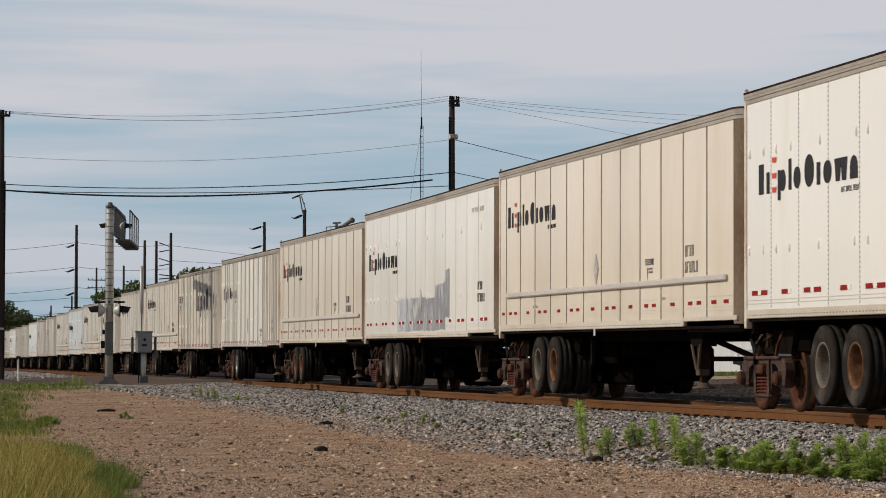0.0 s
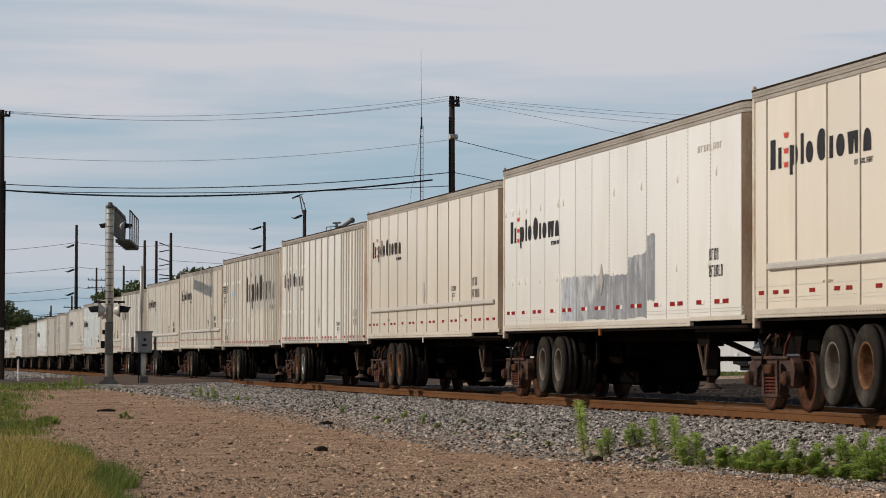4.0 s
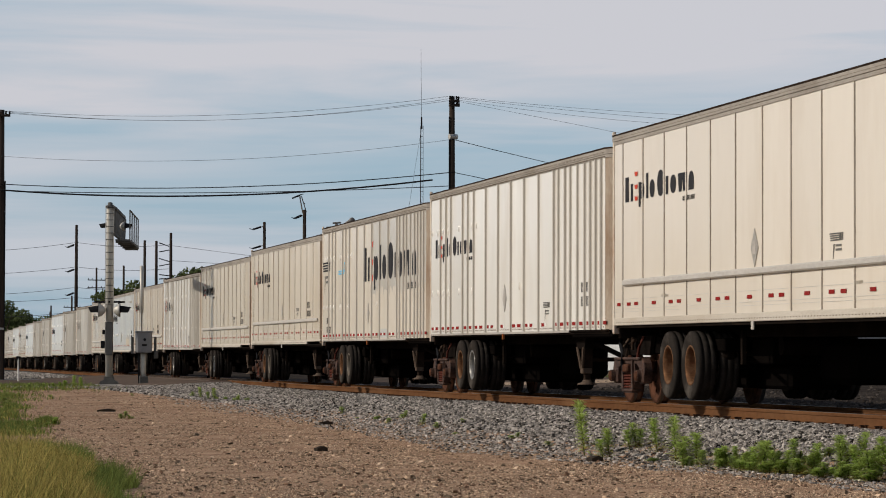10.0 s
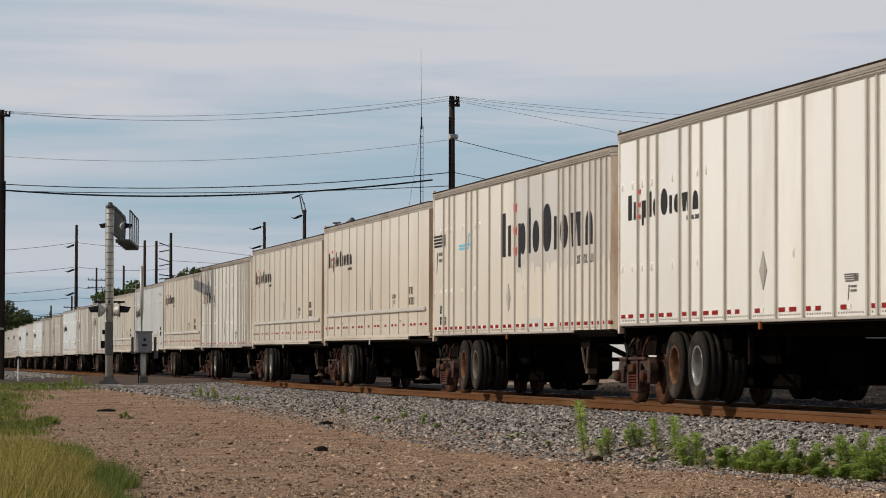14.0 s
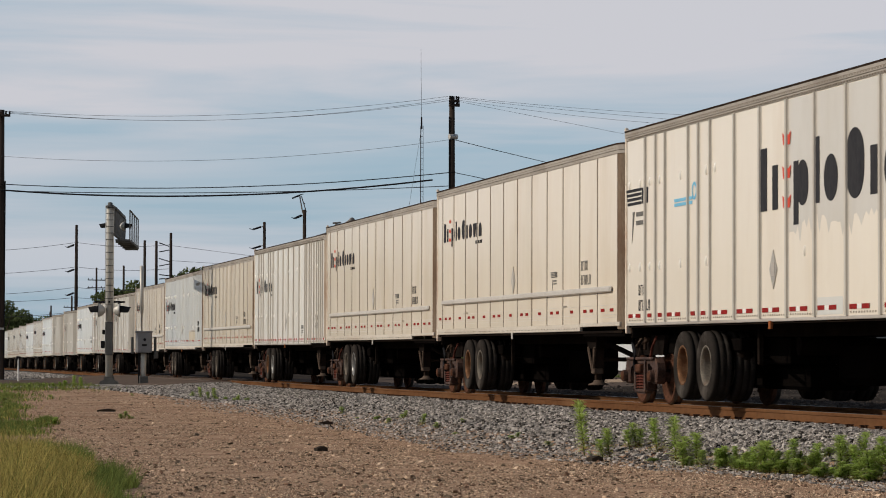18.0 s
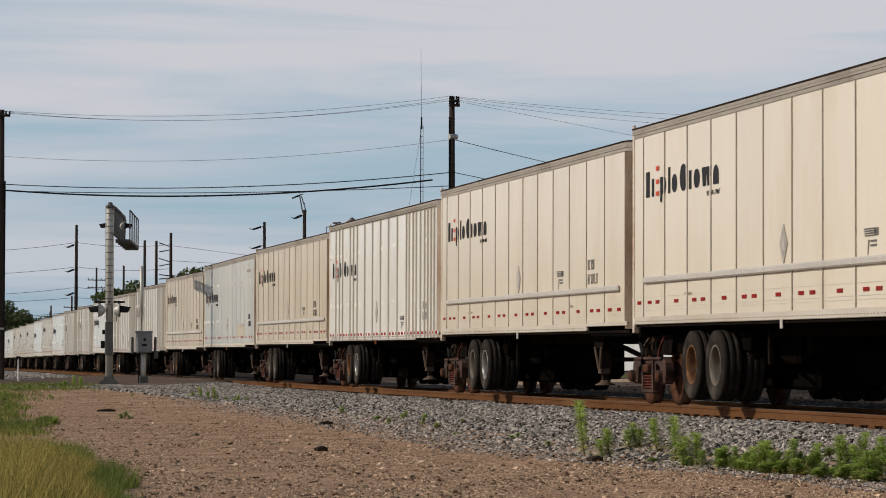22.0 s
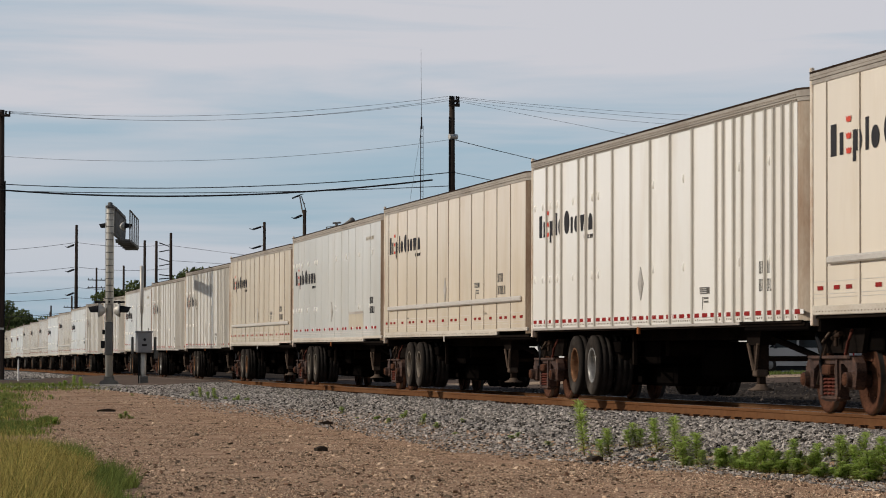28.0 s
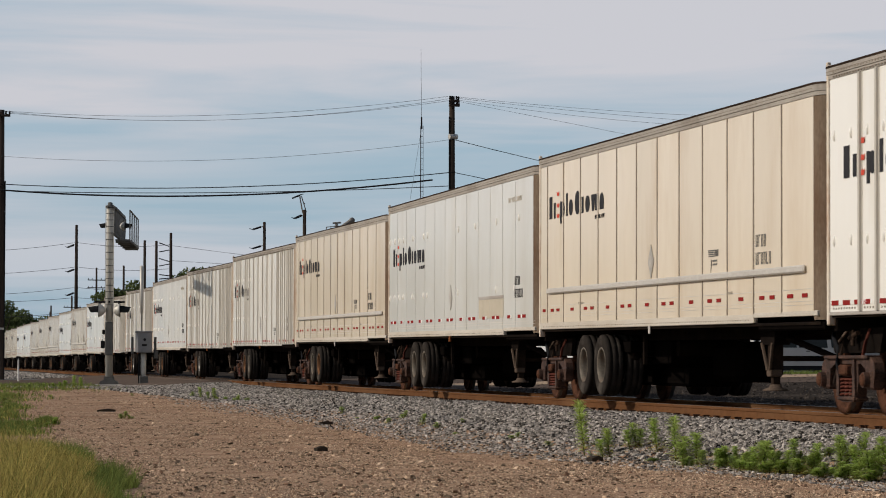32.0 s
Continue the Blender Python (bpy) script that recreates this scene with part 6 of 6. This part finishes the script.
def near_tall(rng, n):
    out = []
    while len(out) < n:
        y = rng.uniform(19, 33.5)
        e = (1.85 + 0.15 * math.sin(y * 0.9) - 0.05 * max(0, y - 34)) * min(1.0, y / 27.5)
        x = e - abs(rng.normal()) * 0.65 - 0.15
        tuft = noise.noise((x * 4.0, y * 1.6, 7))
        if x > -0.6 and tuft > -0.28:
            out.append((x, y, ground_z(x, y) - 0.02, min(1.0, 0.45 + (e - x) * 0.7) * (0.86 + 0.45 * tuft)))
    return out


def near_green(rng, n):
    out = []
    for _ in range(n):
        y = rng.uniform(24, 40)
        e = (2.05 + 0.15 * math.sin(y * 0.9) + 0.10 * math.sin(y * 2.7)) * min(1.0, y / 27.5)
        x = e - abs(rng.normal()) * 0.30
        out.append((x, y, ground_z(x, y) - 0.02, rng.uniform(0.5, 1.0)))
    return out


PATCHES = ((1.95, 66.5, 0.55, 4.0), (1.6, 51.0, 0.55, 2.0), (2.75, 58.4, 0.14, 0.8), (2.6, 82.5, 0.9, 4.0), (3.7, 95.0, 2.0, 4.0), (2.3, 73.0, 0.5, 2.0), (2.0, 56.0, 0.5, 1.0))


def mid_green(rng, n):
    """Loose oval patches of grass that thin out towards their edges."""
    out = []
    while len(out) < n:
        cx, cy, rx, ry = PATCHES[int(rng.integers(len(PATCHES)))]
        x, y = cx + rng.normal() * rx * 0.55, cy + rng.normal() * ry * 0.55
        if noise.noise((x * 1.6, y * 0.5, 3)) > -0.15:
            out.append((x, y, ground_z(x, y) - 0.02, rng.uniform(0.4, 1.0)))
    return out


def verge(rng, n):
    out = []
    for _ in range(n):
        y = rng.uniform(98, 108)
        x = rng.uniform(2.6, 6.4)
        out.append((x, y, ground_z(x, y) - 0.02, rng.uniform(0.4, 1.0)))
    return out


def far_verge(rng, n):
    return [(x, y, ground_z(x, y) - 0.01, rng.uniform(0.5, 1.0)) for x, y in zip(rng.uniform(30, 62, n), rng.uniform(118, 127, n))]


solid("tall_dry_grass", blades(17000, 31, near_tall, 0.56, 0.0038, 0.42), GRASSDRY, "tall dry straw-yellow grass at the lot's edge", "grass", kind="stuff", tidy=False)
solid("green_grass", blades(9000, 36, near_tall, 0.46, 0.0042, 0.5), GRASSGREEN, "green blades mixed into the dry grass", "grass", kind="stuff", tidy=False)
solid("green_grass", blades(10000, 32, near_green, 0.27, 0.0045, 0.7), GRASSGREEN, "low bright green grass fringe on dirt", "grass", kind="stuff", tidy=False)
solid("green_grass", blades(14000, 33, mid_green, 0.20, 0.010, 0.7), GRASSGREEN, "short green grass patches beside the lot", "grass", kind="stuff", tidy=False)
solid("dry_grass", blades(5000, 34, mid_green, 0.15, 0.010, 0.8), GRASSDRY, "short dry grass patches beside the lot", "grass", kind="stuff", tidy=False)
solid("green_grass", blades(2600, 37, verge, 0.20, 0.012, 0.7), GRASSGREEN, "rough green grass along the road verge", "grass", kind="stuff", tidy=False)
solid("green_grass", blades(9000, 35, far_verge, 0.20, 0.02, 0.6), GRASSGREEN, "green grass strip before the parked car", "grass", kind="stuff", tidy=False)


def weed(seed, stems_count):
    """A tall leafy weed, one metre high as built: stems set all round with narrow drooping leaves and a feathery tip."""
    rng = np.random.default_rng(seed)
    wd = thing("weed", Matrix(), "leafy bright green weed growing in the ballast edge", "weed", "weeds along the track")
    stems, lf, dry = Form(), Form(), Form()
    for s in range(stems_count):
        a = rng.uniform(0, 6.283)
        h = 1.0 if s == 0 else rng.uniform(0.55, 0.9)
        off = 0.0 if s == 0 else rng.uniform(0.05, 0.14)
        bx, by = off * math.cos(a), off * math.sin(a)
        tx, ty = bx + 0.09 * h * math.cos(a), by + 0.09 * h * math.sin(a)
        stems.tube([(bx, by, -0.05), ((bx + tx) / 2, (by + ty) / 2, h * 0.5), (tx, ty, h * 0.97)], 0.009, 5)
        n = int(260 * h)
        for i in range(n):
            t = 0.06 + 0.94 * ((i + rng.random()) / n) ** 0.8
            b = i * 2.4 + rng.uniform(-0.3, 0.3)
            px, py, pz = bx + (tx - bx) * t, by + (ty - by) * t, h * t
            ln = (0.20 - 0.05 * t) * rng.uniform(0.6, 1.25) * (1.0 if t < 0.8 else 1.0 - 2.4 * (t - 0.8))
            up = -0.35 + 1.0 * t + rng.uniform(-0.25, 0.25)
            dx, dy = math.cos(b) * ln, math.sin(b) * ln
            w = 0.015 if t < 0.75 else 0.011
            wx, wy = -math.sin(b) * w, math.cos(b) * w
            z1, z2 = pz + ln * (0.30 + 0.35 * up), pz + ln * (0.25 + up * 0.8)
            form = dry if t < 0.28 and rng.random() < 0.55 else lf
            k = len(form.v)
            form.v += [(px, py, pz), (px + dx * 0.5 + wx, py + dy * 0.5 + wy, z1), (px + dx, py + dy, z2), (px + dx * 0.5 - wx, py + dy * 0.5 - wy, z1)]
            form.f.append((k, k + 1, k + 2, k + 3))
            form.s.append(False)
    part("stem_cluster", stems, STEM, wd)["kind"] = "stuff"
    part("foliage", lf.mesh("foliage", LEAF, False), None, wd)
    part("lower_leaves", dry.mesh("lower_leaves", GRASSDRY, False), None, wd, "yellowed lower leaves")["kind"] = "stuff"
    return wd


weeds = [weed(50 + k, n) for k, n in enumerate((1, 2, 3, 1, 2))]
# place and height of each weed: near the rail, further along, and by the crossing
WEED_SPOTS = [(8.71, 37.47, 0.66), (8.76, 36.29, 0.36), (9.31, 37.1, 0.31), (9.34, 36.13, 0.39), (9.23, 34.83, 0.51), (9.04, 33.75, 0.37), (9.19, 33.72, 0.51), (9.29, 33.09, 0.50), (9.34, 32.63, 0.34),
              (9.42, 32.25, 0.32), (9.42, 31.85, 0.45), (9.41, 31.5, 0.29), (9.45, 31.33, 0.42), (9.48, 30.97, 0.38), (9.54, 30.76, 0.32), (9.6, 30.6, 0.32), (10.03, 31.32, 0.25), (9.71, 29.91, 0.30),
              (9.71, 29.61, 0.34), (9.72, 29.35, 0.30), (9.73, 28.94, 0.42), (9.74, 28.84, 0.31), (9.02, 35.23, 0.15), (9.5, 29.9, 0.22)]
WEED_SPOTS += [(8.6, 77.26, 0.34), (9.34, 63.34, 0.21), (9.19, 60.27, 0.10), (9.35, 58.71, 0.24), (9.09, 55.81, 0.28), (9.52, 56.39, 0.27), (9.2, 52.59, 0.28), (9.17, 50.66, 0.27), (8.92, 47.6, 0.12), (9.54, 50.28, 0.18), (9.05, 43.51, 0.17), (8.87, 40.29, 0.10)]
WEED_SPOTS += [(5.4, 96.35, 0.56), (4.99, 96.42, 0.49), (4.44, 96.47, 0.39), (8.24, 79.36, 0.32), (8.1, 81.77, 0.42), (8.72, 78.46, 0.23), (8.88, 77.56, 0.23), (4.54, 62.95, 0.25), (4.72, 62.92, 0.16), (2.59, 55.42, 0.14), (3.9, 80.96, 0.30), (3.4, 92.0, 0.35), (2.9, 88.0, 0.3), (5.2, 98.5, 0.5), (5.7, 97.0, 0.4), (4.1, 93.5, 0.3), (6.3, 94.0, 0.2), (3.2, 84.0, 0.25), (2.6, 79.0, 0.2)]
WEED_SPOTS += [(5.1, 97.2, 0.6), (5.6, 96.0, 0.5), (4.7, 95.2, 0.45), (3.9, 95.8, 0.4), (8.15, 80.3, 0.5), (8.35, 80.6, 0.42), (8.0, 82.9, 0.4), (8.5, 78.9, 0.34), (6.4, 84.5, 0.2), (4.62, 63.2, 0.28), (2.75, 55.9, 0.24)]
rw = random.Random(12)
for k in range(58):
    y = 33.4 - 5.4 * (k + rw.random()) / 58
    WEED_SPOTS.append((toe_x(y) + rw.uniform(-0.15, 0.60), y, rw.uniform(0.26, 0.52)))
for k, (x, y, tall) in enumerate(WEED_SPOTS):
    wide = 0.58 + 0.7 * tall if k < 24 else min(0.85, 0.38 + 0.8 * tall)
    m = Matrix.Translation((x, y, top_z(x, y))) @ pose(0, 0, 0, 0, 0, rw.uniform(0, 360)) @ Matrix.Diagonal((wide, wide, tall * 1.06, 1))
    if k < 5:
        weeds[k].matrix_basis = m
    else:
        copy_thing(weeds[k % 5 if tall < 0.45 else 3 * (k % 2)], m)

# litter on the dirt
for x, y, l, a in ((4.63, 69.2, 0.42, 12), (8.35, 35.4, 0.20, 35), (8.15, 57.5, 0.25, 10), (5.6, 40.0, 0.16, 20)):
    plank = solid("scrap_wood", Form().prism([(-l / 2, 0), (l / 2, 0.0), (l / 2, 0.05), (l * 0.1, 0.075), (-l / 2, 0.045)], "y", -0.05, 0.05), TIEWOOD, "dark splintered scrap of wood lying on dirt", "scrap wood", "litter on the lot")
    plank.matrix_basis = pose(x, y, ground_z(x, y) + 0.0, 0, 0, a)


def clod(rng, n):
    y = 1.0 / rng.uniform(1 / 75.0, 1 / 26.0, n)
    x = np.array([edge_left(b) for b in y]) + 0.3 + rng.random(n) * 5.6
    return np.array([(a, b, ground_z(a, b) + 0.012) for a, b in zip(x, y)])


def twig_litter(count, seed):
    """Thin dry twigs and chips of bark lying flat."""
    rng = np.random.default_rng(seed)
    f = Form()
    for x, y, z in clod(rng, count):
        a, l, r = rng.uniform(0, 3.14), rng.uniform(0.02, 0.09), rng.uniform(0.003, 0.006)
        dx, dy = math.cos(a) * l, math.sin(a) * l
        f.rod((x - dx, y - dy, z + 0.002), (x + dx, y + dy, z + rng.uniform(0.0, 0.02)), r, r * 0.6, 5)
    return f


solid("twigs", twig_litter(36, 41), BARK, "thin dark twigs and bark lying on dirt", "twigs", kind="stuff", tidy=False)
solid("straw_litter", twig_litter(70, 42), PEBBLE, "pale dry stalks lying on dirt", "straw", kind="stuff", tidy=False)
solid("dark_clods", scatter(28, 8, clod, lambda r, n: 0.012 + 0.028 * r.random(n) ** 3), BARK, "dark clods and cinders scattered on dirt", "clods", kind="stuff", tidy=False)


# ---------------------------------------------------------------- movement of the train
SPEEDS = [4.189, 4.175, 4.147, 4.176, 4.205, 4.208, 4.208, 4.239, 4.265]      # m/s every four seconds


def travelled(t):
    """Metres the train has gone since the start."""
    s = 0.0
    for k in range(8):
        a, b = 4.0 * k, 4.0 * (k + 1)
        if t <= a:
            break
        u = min(t, b) - a
        s += SPEEDS[k] * u + (SPEEDS[k + 1] - SPEEDS[k]) * u * u / 8.0
    return s


def motions():
    times = [2.0 * k for k in range(17)]
    for tr, rear in TRAIN:
        walk(tr, [(t, pose(TRACK_X, rear - travelled(t), RAIL_TOP, LEAN)) for t in times])
    spin = [k * 4 / 30 for k in range(240)] + [32.0]
    for k, (bg, rear) in enumerate(BOGIES):
        walk(bg, [(t, pose(TRACK_X, rear - travelled(t), RAIL_TOP)) for t in times])
        if k < 15:
            for ws in [c for c in bg.children if c.name.startswith("wheelset")]:
                y = ws.location.y
                walk(ws, [(t, pose(0, y, WHEEL_R, math.degrees(travelled(t) / WHEEL_R))) for t in spin])


motions()
